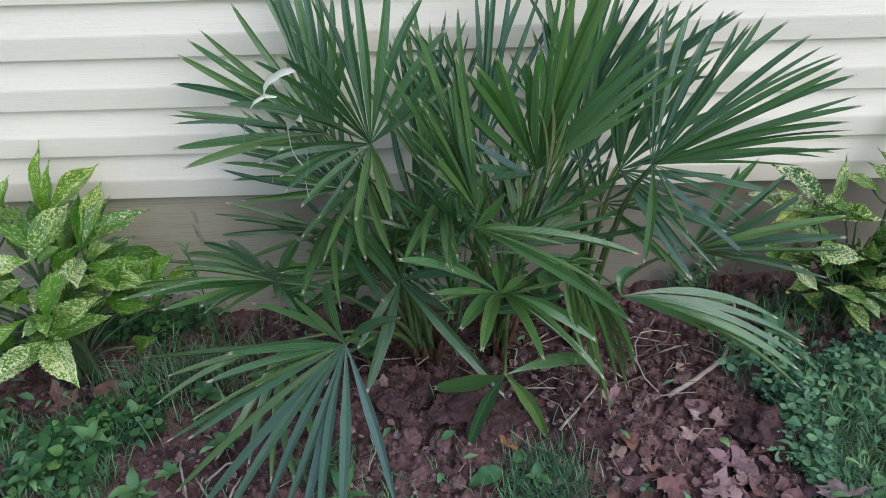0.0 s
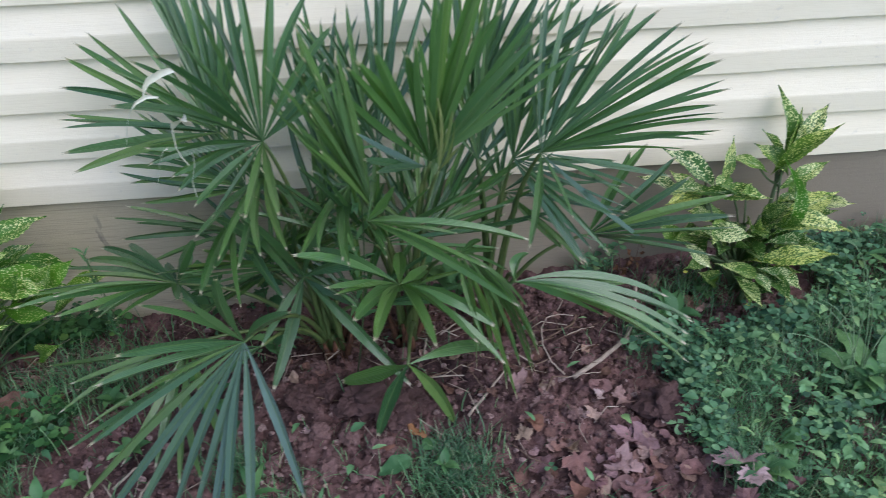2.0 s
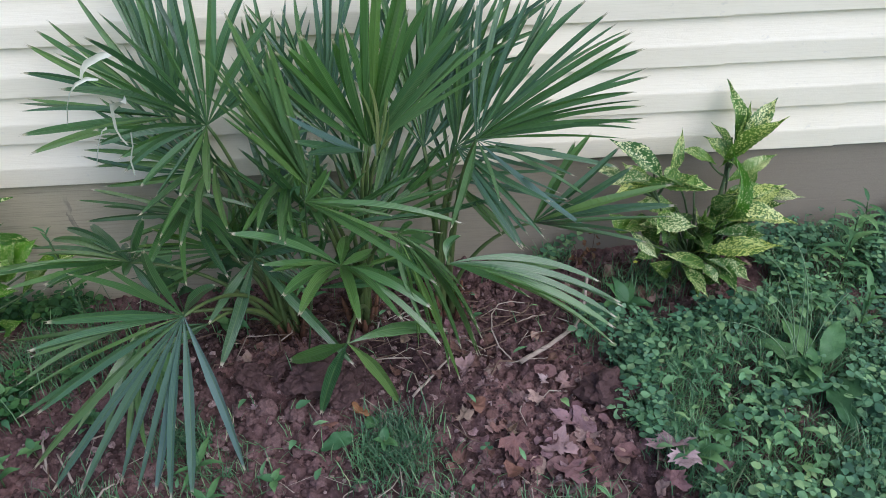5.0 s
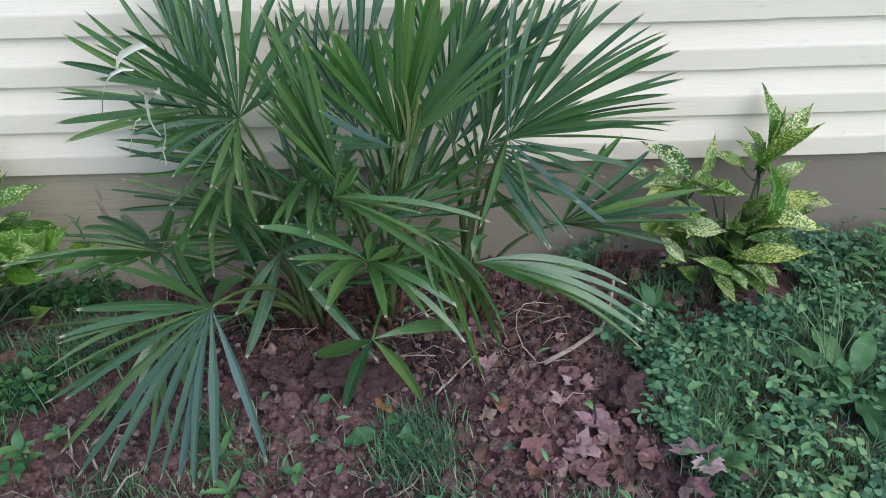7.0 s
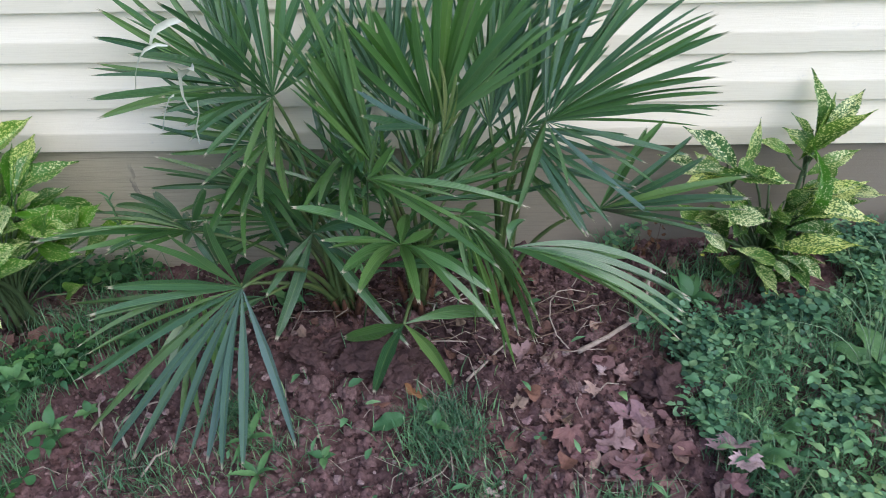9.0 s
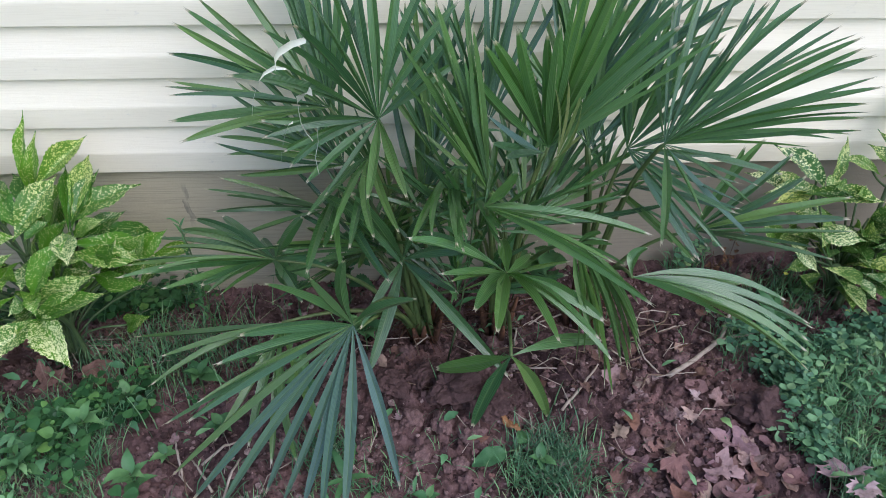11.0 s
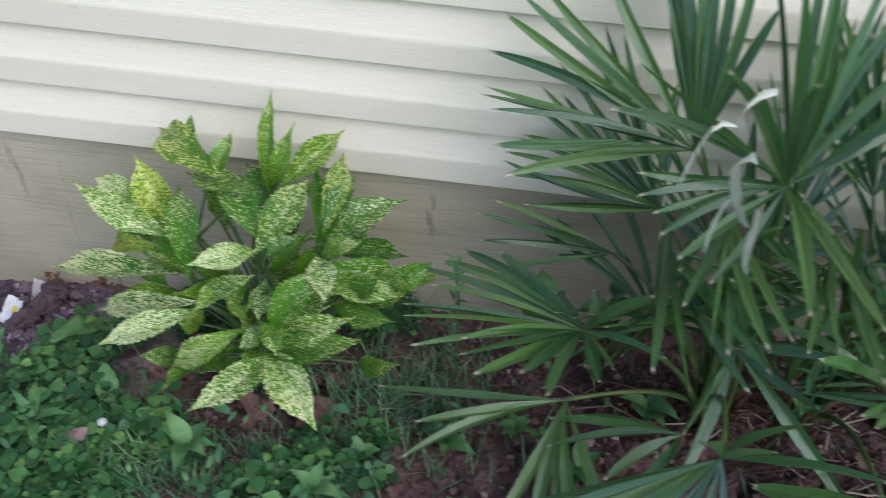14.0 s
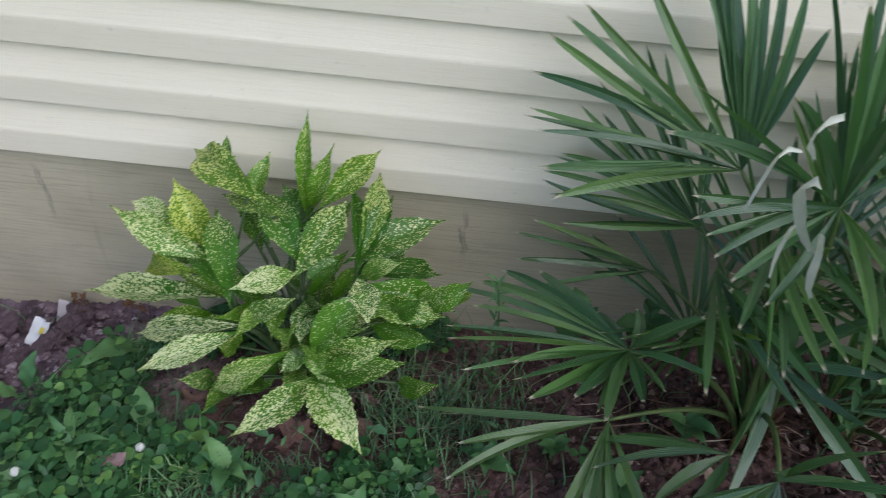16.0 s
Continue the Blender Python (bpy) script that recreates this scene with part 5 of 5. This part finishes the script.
clover_stuff(8600, 11, (0.2, 2.2), CLOVER, "dense low three-leaved clover in the lawn")
clover_stuff(4300, 13, (-2.0, 0.2), STRAWBERRY, "three-leaved wild strawberry and clover round the shrub")


def grass_stuff(count, seed):
    r = random.Random(seed)
    verts, faces = [], []
    made = 0
    tufts = ((0.33, 1.51, 0.08), (0.32, 1.48, 0.08), (0.35, 1.53, 0.07), (0.34, 1.46, 0.09), (0.66, 1.33, 0.08), (-0.10, 1.55, 0.05), (-0.02, 1.47, 0.13), (-0.47, 1.86, 0.20), (-0.47, 1.84, 0.20), (-0.45, 1.80, 0.16), (0.40, 1.36, 0.10), (-0.25, 1.40, 0.10), (0.95, 1.95, 0.10))
    while made < count:
        if r.random() < 0.016:
            cx, cy, s = tufts[r.randrange(len(tufts))]
            x, y = r.gauss(cx, s * 0.55), r.gauss(cy, s * 0.4)
            tall = 0.048 if cy < 1.7 else 0.085
        else:
            x, y = r.uniform(-2.0, 2.2), r.uniform(0.95, 2.09)
            if math.hypot((x + 0.66) / 0.34, (y - 1.88) / 0.17) < 1.0 and r.random() < 0.93:
                continue
            if r.random() < bare(x, y) * 0.991 or r.random() > 0.75 - 1.4 * noise.noise((x * 4.5, y * 4.5, 5.0)):
                continue
            tall = 0.075 if noise.noise((x * 5, y * 5, 8.0)) > -0.1 else 0.04
        if y > 2.09:
            continue
        h = tall * r.uniform(0.4, 1.2)
        a = r.uniform(0, 6.3)
        w = r.uniform(0.0007, 0.0018)
        side = Vector((math.cos(a), math.sin(a), 0)) * w
        out = Vector((-math.sin(a), math.cos(a), 0)) * h * r.uniform(0.2, 0.9)
        root = Vector((x, y, fall(x, y) - 0.002))
        o = len(verts)
        for s in (0, 0.4, 0.75):
            c = root + out * s * s + Vector((0, 0, h * (s - 0.25 * s * s)))
            verts += [c - side * (1 - 0.6 * s), c + side * (1 - 0.6 * s)]
        verts.append(root + out + Vector((0, 0, h * 0.78)))
        faces += [(o, o + 1, o + 3, o + 2), (o + 2, o + 3, o + 5, o + 4), (o + 4, o + 5, o + 6)]
        made += 1
    ob = new("grass", joined("grass", verts, faces, GRASS))
    tagged(ob, "short uneven green grass between the clover", "grass", kind="stuff")


grass_stuff(46000, 12)


def low_weeds(count, seed):
    """Broad and toothed leaves of many sizes among the clover."""
    r = random.Random(seed)
    verts, faces = [], []
    made = 0
    while made < count:
        x, y = r.uniform(-2.0, 2.2), r.uniform(0.95, 2.09)
        if x < -0.4 and r.random() < 0.8:
            continue
        if r.random() < bare(x, y) * 0.99 or r.random() > 0.55 + noise.noise((x * 5, y * 5, 21.0)):
            continue
        size, wide = r.uniform(0.014, 0.040), r.uniform(0.22, 0.5)
        h = r.uniform(0.01, 0.06)
        root = Vector((x, y, fall(x, y) + h))
        turn = Euler((r.uniform(-0.3, 0.3), r.uniform(-0.4, 0.15), r.uniform(0, 6.3))).to_matrix()
        o = len(verts)
        for i in range(7):
            s = i / 6
            w = max(0.02, math.sin(math.pi * s ** 0.8)) * wide * (1.12 if i % 2 else 0.92)
            z = 0.10 * math.sin(math.pi * s) - 0.10 * s * s
            for u in (-1, 0, 1):
                verts.append(root + turn @ (Vector((s, u * w * 0.5, z + 0.16 * abs(u) * w)) * size))
        for i in range(6):
            for k in (0, 1):
                a = o + i * 3 + k
                faces.append((a, a + 1, a + 4, a + 3))
        made += 1
    ob = new("low_weeds", joined("low_weeds", verts, faces, LOWLEAF))
    tagged(ob, "mixed low broad-leaved weeds among the clover", "weeds", kind="stuff")


low_weeds(3000, 31)


def oval_leaf(size, width, bow):
    verts, faces = [], []
    n = 18
    for i in range(n + 1):
        s = i / n
        w = max(0.01, math.sin(math.pi * s ** 0.8)) * width * 0.5 * (1.06 if i % 2 else 0.97)
        z = bow * (s - 1.4 * s * s) * size + 0.02 * size * math.sin(9 * s + 40 * width)
        for u in (-1, 0, 1):
            verts.append((s * size, u * w, z + abs(u) * (w * 0.35 + (0.05 * width if i % 2 else -0.03 * width))))
    for i in range(n):
        for k in (0, 1):
            a = i * 3 + k
            faces.append((a, a + 1, a + 4, a + 3))
    return joined("leaf", verts, faces, WEED)


WEEDS = {"broad": oval_leaf(0.075, 0.034, 0.5), "small": oval_leaf(0.04, 0.022, 0.4), "long": oval_leaf(0.075, 0.016, 0.5), "wide": oval_leaf(0.085, 0.06, 0.35)}


def weed(name, label, x, y, height, kind, count, scale=1.0, rise=(10, 50), seed=1):
    """A young weed: an upright stalk with leaves up it, or a rosette where height is small."""
    r = random.Random(seed)
    top = tagged(new(name), label, "weed", "young weeds")
    z = fall(x, y)
    tip = Vector((x + r.uniform(-0.1, 0.1) * height, y + r.uniform(-0.1, 0.1) * height, z + height))
    bm = bmesh.new()
    root = Vector((x, y, z - 0.004))
    tube(bm, bend(root, (root + tip) / 2 + Vector((0.05 * height, 0, 0)), tip, 6), [0.0022, 0.002, 0.0016], 5)
    part("stalk", bm, STEM, top)
    for k in range(count):
        s = (k + 1) / count
        p = root.lerp(tip, 0.25 + 0.75 * s if height > 0.05 else 0.8)
        ob = part("leaf", WEEDS[kind], None, top)
        q = scale * r.uniform(0.7, 1.1)
        ob.matrix_basis = Matrix.Translation(p) @ pose(0, 0, 0, 0, 0, k * 137 + r.uniform(-25, 25)) @ pose(0, 0, 0, 0, -r.uniform(*rise), 0) @ Matrix.Scale(q, 4)


weed("tall_weed", "tall thin weed with pointed pale green leaves by the wall", 1.50, 1.98, 0.17, "long", 12, 0.85, (5, 45), 1)
weed("tall_weed", "thin leafy weed with pointed green leaves by the wall", 1.62, 1.90, 0.12, "long", 9, 0.8, (5, 45), 2)
weed("leafy_weed", "bright green leafy weed in the clover", 1.22, 1.60, 0.08, "small", 10, 1.0, (10, 50), 5)
weed("dandelion", "dark green dandelion rosette at the bed's edge", 0.885, 1.865, 0.02, "broad", 8, 1.0, (15, 60), 6)
weed("seedling", "small bright green seedling in the soil", 0.315, 1.50, 0.03, "small", 7, 0.8, (5, 40), 7)
weed("seedling", "small bright green seedling in the soil", 0.10, 1.43, 0.03, "small", 5, 0.8, (10, 60), 9)
weed("seedling", "small pale green seedling in the soil", -0.02, 1.39, 0.03, "long", 5, 0.8, (10, 60), 10)
weed("leafy_weed", "bright green leafy weed beside the shrub", -0.56, 1.60, 0.06, "broad", 8, 0.8, (10, 60), 11)
weed("leafy_weed", "bright green leafy weed beside the shrub", -0.66, 1.52, 0.07, "broad", 9, 0.7, (10, 60), 12)
weed("leafy_weed", "bright green leafy weed beside the shrub", -0.50, 1.68, 0.05, "small", 8, 1.0, (10, 60), 13)
weed("leafy_weed", "bright green leafy weed in the clover", -1.06, 1.56, 0.06, "broad", 9, 0.7, (10, 55), 14)
weed("seedling", "small bright green seedling in the soil", -0.40, 1.55, 0.02, "small", 5, 0.8, (5, 40), 16)
weed("leafy_weed", "bright green leafy weed at the bed's edge", 0.93, 1.42, 0.04, "broad", 6, 0.8, (5, 45), 17)
weed("leafy_weed", "green leafy weed by the foundation", 1.72, 2.02, 0.08, "wide", 8, 0.7, (5, 50), 18)
weed("leafy_weed", "green leafy weed under the shrub", 0.98, 1.92, 0.07, "small", 9, 0.9, (5, 50), 19)


def dock_mesh(seed):
    """A broad oval leaf with a sunken midrib, raised between its side veins, wavy along its edge."""
    verts, faces = [], []
    n = 26
    for i in range(n + 1):
        q = i / n
        w = max(0.03, math.sin(math.pi * q ** 0.85) ** 0.8) * 0.5
        for u in (-1.0, -0.66, -0.33, 0.0, 0.33, 0.66, 1.0):
            quilt = 0.012 * math.sin(q * 44 - abs(u) * 9) * (1 - abs(u)) * (0 if u == 0 else 1)
            wave = 0.035 * abs(u) ** 2 * math.sin(q * 17 + seed + u)
            verts.append((q, u * w, 0.10 * math.sin(math.pi * q) - 0.10 * q * q + 0.09 * abs(u) * w + quilt + wave))
    for i in range(n):
        for k in range(6):
            a = i * 7 + k
            faces.append((a, a + 1, a + 8, a + 7))
    return joined("leaf", verts, faces, WEED)


DOCKS = [dock_mesh(k * 2.1) for k in range(3)]


def dock(label, x, y, leaves):
    """A rosette of a few broad leaves: each one's tip and width."""
    top = tagged(new("dock"), label, "weed", "broad-leaved docks")
    z = fall(x, y)
    bm = bmesh.new()
    tube(bm, [Vector((x, y, z - 0.006)), Vector((x, y, z + 0.014))], [0.005, 0.004], 6)
    part("root_crown", bm, STEM, top)
    for k, (tip, width) in enumerate(leaves):
        tip = Vector(tip)
        foot = Vector((x, y, z + 0.012))
        root = foot.lerp(tip, 0.22) + Vector((0, 0, 0.006))
        bm = bmesh.new()
        tube(bm, [foot, (foot + root) / 2 + Vector((0, 0, 0.004)), root], [0.0022, 0.0019, 0.0015], 5)
        part("leaf_stalk", bm, STEM, top)
        ahead = (tip - root).normalized()
        across = Vector((0, -0.2, 1)).cross(ahead).normalized()
        size = (tip - root).length
        ob = part("leaf", DOCKS[k % 3], None, top)
        ob.matrix_basis = Matrix.Translation(root) @ Matrix((ahead * size, across * width, ahead.cross(across) * size)).transposed().to_4x4()


dock("large dull green dock rosette in the clover", 1.255, 1.615, [((1.345, 1.515, 0.035), 0.056), ((1.325, 1.71, 0.095), 0.05), ((1.225, 1.765, 0.06), 0.05), ((1.262, 1.45, 0.03), 0.05), ((1.150, 1.715, 0.05), 0.045), ((1.175, 1.55, 0.04), 0.042)])
dock("large dull green dock rosette in the clover", 1.40, 1.62, [((1.50, 1.58, 0.05), 0.05), ((1.41, 1.50, 0.03), 0.045), ((1.47, 1.72, 0.06), 0.04)])
dock("quilted long-leaved dock beside the shrub", -1.03, 1.975, [((-1.098, 1.858, 0.03), 0.05)])
dock("broad-leaved dock rosette in the clover", -0.94, 1.725, [((-1.01, 1.685, 0.04), 0.055), ((-0.90, 1.66, 0.035), 0.05), ((-0.97, 1.79, 0.06), 0.04)])
dock("bright green oval-leaved plantain at the clover's edge", -1.185, 1.79, [((-1.215, 1.745, 0.065), 0.034), ((-1.17, 1.83, 0.07), 0.032)])
dock("bright green oval-leaved plantain at the clover's edge", -1.09, 1.60, [((-1.115, 1.555, 0.06), 0.032), ((-1.065, 1.56, 0.05), 0.026), ((-1.13, 1.61, 0.05), 0.026)])
dock("low oval-leaved plantain lying on bare soil", 0.275, 1.525, [((0.185, 1.50, 0.025), 0.038), ((0.30, 1.575, 0.03), 0.03)])
dock("pale oval-leaved plantain at the bed's edge", 0.985, 1.51, [((1.035, 1.485, 0.05), 0.034), ((0.99, 1.43, 0.04), 0.04), ((0.945, 1.46, 0.04), 0.032)])


def clover_flower(x, y, h):
    top = tagged(new("clover_flower"), "small white clover flower head on a thin stalk", "flower", "clover flowers")
    z = fall(x, y)
    bm = bmesh.new()
    tube(bm, [Vector((x, y, z)), Vector((x, y, z + h))], [0.001, 0.001], 4)
    part("stalk", bm, STEM, top)
    bm = bmesh.new()
    for k in range(40):
        u, a = 1 - 1.7 * (k + 0.5) / 40, k * 2.4
        q = math.sqrt(max(0.0, 1 - u * u))
        d = Vector((q * math.cos(a), q * math.sin(a), u))
        c = Vector((x, y, z + h))
        tube(bm, [c + d * 0.001, c + d * 0.0075], [0.002, 0.0018], 4)
    part("petals", bm, FLOWER, top)


for x, y, h in ((-0.927, 1.674, 0.065), (-1.097, 1.602, 0.065), (-1.033, 1.748, 0.055)):
    clover_flower(x, y, h)


def yellow_flower(x, y, h):
    top = tagged(new("yellow_flower"), "tiny yellow wild flower on a thin stalk", "flower", "yellow flowers")
    z = fall(x, y)
    bm = bmesh.new()
    tube(bm, [Vector((x, y, z)), Vector((x + 0.01, y, z + h))], [0.0012, 0.0009], 4)
    part("stalk", bm, STEM, top)
    bm = bmesh.new()
    for k in range(5):
        a = k * 1.257
        c = Vector((x + 0.01, y, z + h))
        p = [c, c + Vector((0.0045 * math.cos(a - 0.6), 0.0045 * math.sin(a - 0.6), 0.003)), c + Vector((0.0062 * math.cos(a), 0.0062 * math.sin(a), 0.003)),
             c + Vector((0.0045 * math.cos(a + 0.6), 0.0045 * math.sin(a + 0.6), 0.003))]
        bm.faces.new([bm.verts.new(q) for q in p])
    part("petals", bm, YFLOWER, top)


yellow_flower(0.90, 1.90, 0.12)
yellow_flower(1.05, 1.86, 0.04)
yellow_flower(-1.056, 1.726, 0.06)


def wrapper():
    top = tagged(new("wrapper"), "crumpled white snack wrapper with yellow print on bare soil", "litter")
    verts, faces = [], []
    for j in range(9):
        for i in range(7):
            u, v = i / 6 - 0.5, j / 8 - 0.5
            verts.append((u * 0.042, v * 0.075, 0.014 + 0.012 * noise.noise((u * 4, v * 4, 3.0)) + 0.035 * u * u + 0.006 * noise.noise((u * 11, v * 11, 1.0))))
    for j in range(8):
        for i in range(6):
            a = j * 7 + i
            faces.append((a, a + 1, a + 8, a + 7))
    part("foil", joined("foil", verts, faces, PAPER), None, top)
    spots, f2 = [], []
    for j in range(4, 7):
        for i in range(3, 6):
            x, y, z = verts[j * 7 + i]
            spots.append((x, y, z + 0.0012))
    for j in range(2):
        for i in range(2):
            a = j * 3 + i
            f2.append((a, a + 1, a + 4, a + 3))
    part("print", joined("print", spots, f2, YELLOW), None, top, "yellow printed patch")
    x, y = -1.26, 1.99
    top.matrix_basis = pose(x, y, fall(x, y) + 0.022, 52, 10, -24) @ Matrix.Scale(0.85, 4)


wrapper()
SCRAP = plain_material("dirty_paper", (0.36, 0.31, 0.30), (0.55, 0.50, 0.48), 30.0, 0.7)
scrap = [(-0.012, -0.02, 0.004), (0.010, -0.022, 0.012), (0.014, 0.0, 0.020), (-0.010, 0.004, 0.014), (0.012, 0.022, 0.012), (-0.008, 0.026, 0.022)]
ob = new("paper_scrap", joined("paper_scrap", scrap, [(0, 1, 2, 3), (3, 2, 4, 5)], SCRAP))
ob.matrix_basis = pose(-1.262, 2.075, fall(-1.262, 2.075), 20, 0, 10)
tagged(ob, "torn white scrap of paper at the wall's foot", "litter")


# ---- weeds between the palm and the wall ----
weed("broadleaf_weed", "yellow-green broad-leaved weed behind the palm", 0.39, 1.98, 0.17, "wide", 9, 0.8, (0, 50), 41)
weed("broadleaf_weed", "yellow-green broad-leaved weed behind the palm", 0.32, 2.00, 0.16, "wide", 8, 0.75, (0, 50), 42)
weed("broadleaf_weed", "dark green broad-leaved weed behind the palm", -0.19, 2.00, 0.17, "wide", 8, 0.8, (0, 50), 43)
weed("broadleaf_weed", "dark green broad-leaved weed behind the palm", -0.07, 2.02, 0.18, "wide", 8, 0.75, (0, 50), 44)
weed("tall_weed", "slender feathery weed beside the palm", -0.36, 1.865, 0.36, "long", 34, 0.4, (20, 65), 45)
weed("tall_weed", "slender weed climbing among the palm leaves", 0.15, 1.74, 0.56, "long", 22, 0.8, (10, 60), 46)
weed("broadleaf_weed", "small broad-leaved weed in the palm's shade", -0.02, 1.80, 0.07, "broad", 6, 0.8, (10, 60), 55)
weed("broadleaf_weed", "small broad-leaved weed in the palm's shade", -0.15, 1.68, 0.06, "broad", 7, 0.7, (5, 50), 56)
weed("leafy_weed", "small leafy weed in the palm's shade", -0.24, 1.76, 0.05, "small", 9, 1.0, (5, 60), 57)
weed("leafy_weed", "small leafy weed in the palm's shade", -0.30, 1.60, 0.04, "small", 8, 1.0, (5, 60), 58)
weed("leafy_weed", "small leafy weed at the bed's edge", -0.36, 1.72, 0.05, "broad", 7, 0.7, (5, 60), 59)
weed("leafy_weed", "small leafy weed at the bed's edge", -0.44, 1.48, 0.06, "broad", 8, 0.75, (10, 60), 60)
weed("tall_weed", "slender pale weed behind the clover", 1.38, 1.72, 0.16, "long", 8, 0.9, (30, 70), 47)
weed("leafy_weed", "pale yellow-green leafy weed beside the dock", 1.21, 1.605, 0.075, "small", 12, 1.1, (5, 50), 62)
weed("tall_weed", "upright weed with pale pointed leaves by the wall", 1.41, 1.90, 0.22, "long", 11, 1.05, (-5, 40), 63)
weed("leafy_weed", "bright green leafy weed in the clover", -0.779, 1.66, 0.05, "broad", 6, 0.9, (20, 60), 66)
weed("leafy_weed", "green pointed-leaved weed in the clover", -1.04, 1.67, 0.05, "long", 8, 1.1, (5, 45), 67)

weed("seedling", "small bright green seedling in the soil", -0.05, 1.47, 0.03, "long", 5, 0.9, (10, 60), 50)
weed("leafy_weed", "bright green leafy weed in the clover", -1.105, 1.59, 0.05, "broad", 8, 0.75, (10, 55), 53)


def tall_grass(x, y, tips):
    top = tagged(new("tall_grass"), "tuft of long thin arching grass stalks in the clover", "grass")
    root = Vector((x, y, fall(x, y) - 0.003))
    for k, tip in enumerate(tips):
        p = root + Vector((0.012 * math.cos(k * 2.4), 0.012 * math.sin(k * 2.4), 0))
        end = Vector(tip)
        bm = bmesh.new()
        tube(bm, bend(p, Vector((p.x * 0.7 + end.x * 0.3, p.y * 0.7 + end.y * 0.3, end.z * 0.9)), end, 8), [0.0016 - 0.00014 * i for i in range(9)], 4)
        part("blade", bm, STALK, top)


STALK = plain_material("grass_stalk", (0.16, 0.27, 0.13), (0.26, 0.37, 0.20), 30.0, 0.5)
tall_grass(1.224, 1.65, [(1.126, 1.70, 0.364), (1.172, 1.70, 0.313), (1.064, 1.69, 0.232), (1.10, 1.69, 0.221), (1.11, 1.70, 0.295), (1.203, 1.70, 0.246), (1.02, 1.66, 0.16), (1.30, 1.68, 0.20)])
clod(0.792, 1.613, 0.10, 7.3)
clod(0.83, 1.575, 0.05, 3.1)


def dry_weed(x, y, height, seed):
    r = random.Random(seed)
    top = tagged(new("dry_weed"), "small withered reddish-brown weed at the wall's foot", "weed", "withered weeds")
    z = fall(x, y)
    bm = bmesh.new()
    root = Vector((x, y, z - 0.003))
    tube(bm, bend(root, root + Vector((0.01, 0, height * 0.5)), root + Vector((r.uniform(-0.02, 0.02), -0.01, height)), 6), [0.0018, 0.0014, 0.001], 5)
    part("stalk", bm, TWIG, top)
    for k in range(7):
        ob = part("leaf", MAPLES[r.randrange(14)], None, top)
        ob.color = (0.15, 0.075, 0.035, 1.0)
        p = root + Vector((r.uniform(-0.02, 0.02), r.uniform(-0.02, 0.0), height * r.uniform(0.35, 1.0)))
        ob.matrix_basis = Matrix.Translation(p) @ pose(0, 0, 0, r.uniform(-50, 50), r.uniform(-40, 40), r.uniform(0, 360)) @ Matrix.Scale(r.uniform(0.010, 0.018), 4)


dry_weed(-1.21, 2.075, 0.07, 1)
dry_weed(-1.065, 2.05, 0.13, 2)
dry_weed(-1.09, 2.06, 0.09, 3)
dry_weed(0.80, 2.03, 0.10, 4)
dry_weed(0.84, 2.05, 0.13, 5)
rnd = random.Random(14)
for i in range(26):
    x, y, a = rnd.gauss(-0.50, 0.10), rnd.gauss(1.87, 0.06), rnd.uniform(0, 6.3)
    d = rnd.uniform(0.03, 0.08)
    stick("straw", [(x, y, 0.004), (x + d * math.cos(a), y + 0.6 * d * math.sin(a), 0.03), (x + 2 * d * math.cos(a + 0.3), y + 1.0 * d * math.sin(a + 0.3), 0.012)],
          rnd.uniform(0.0008, 0.0016), DRY, "thin dry straw on the soil", "straw", 4)
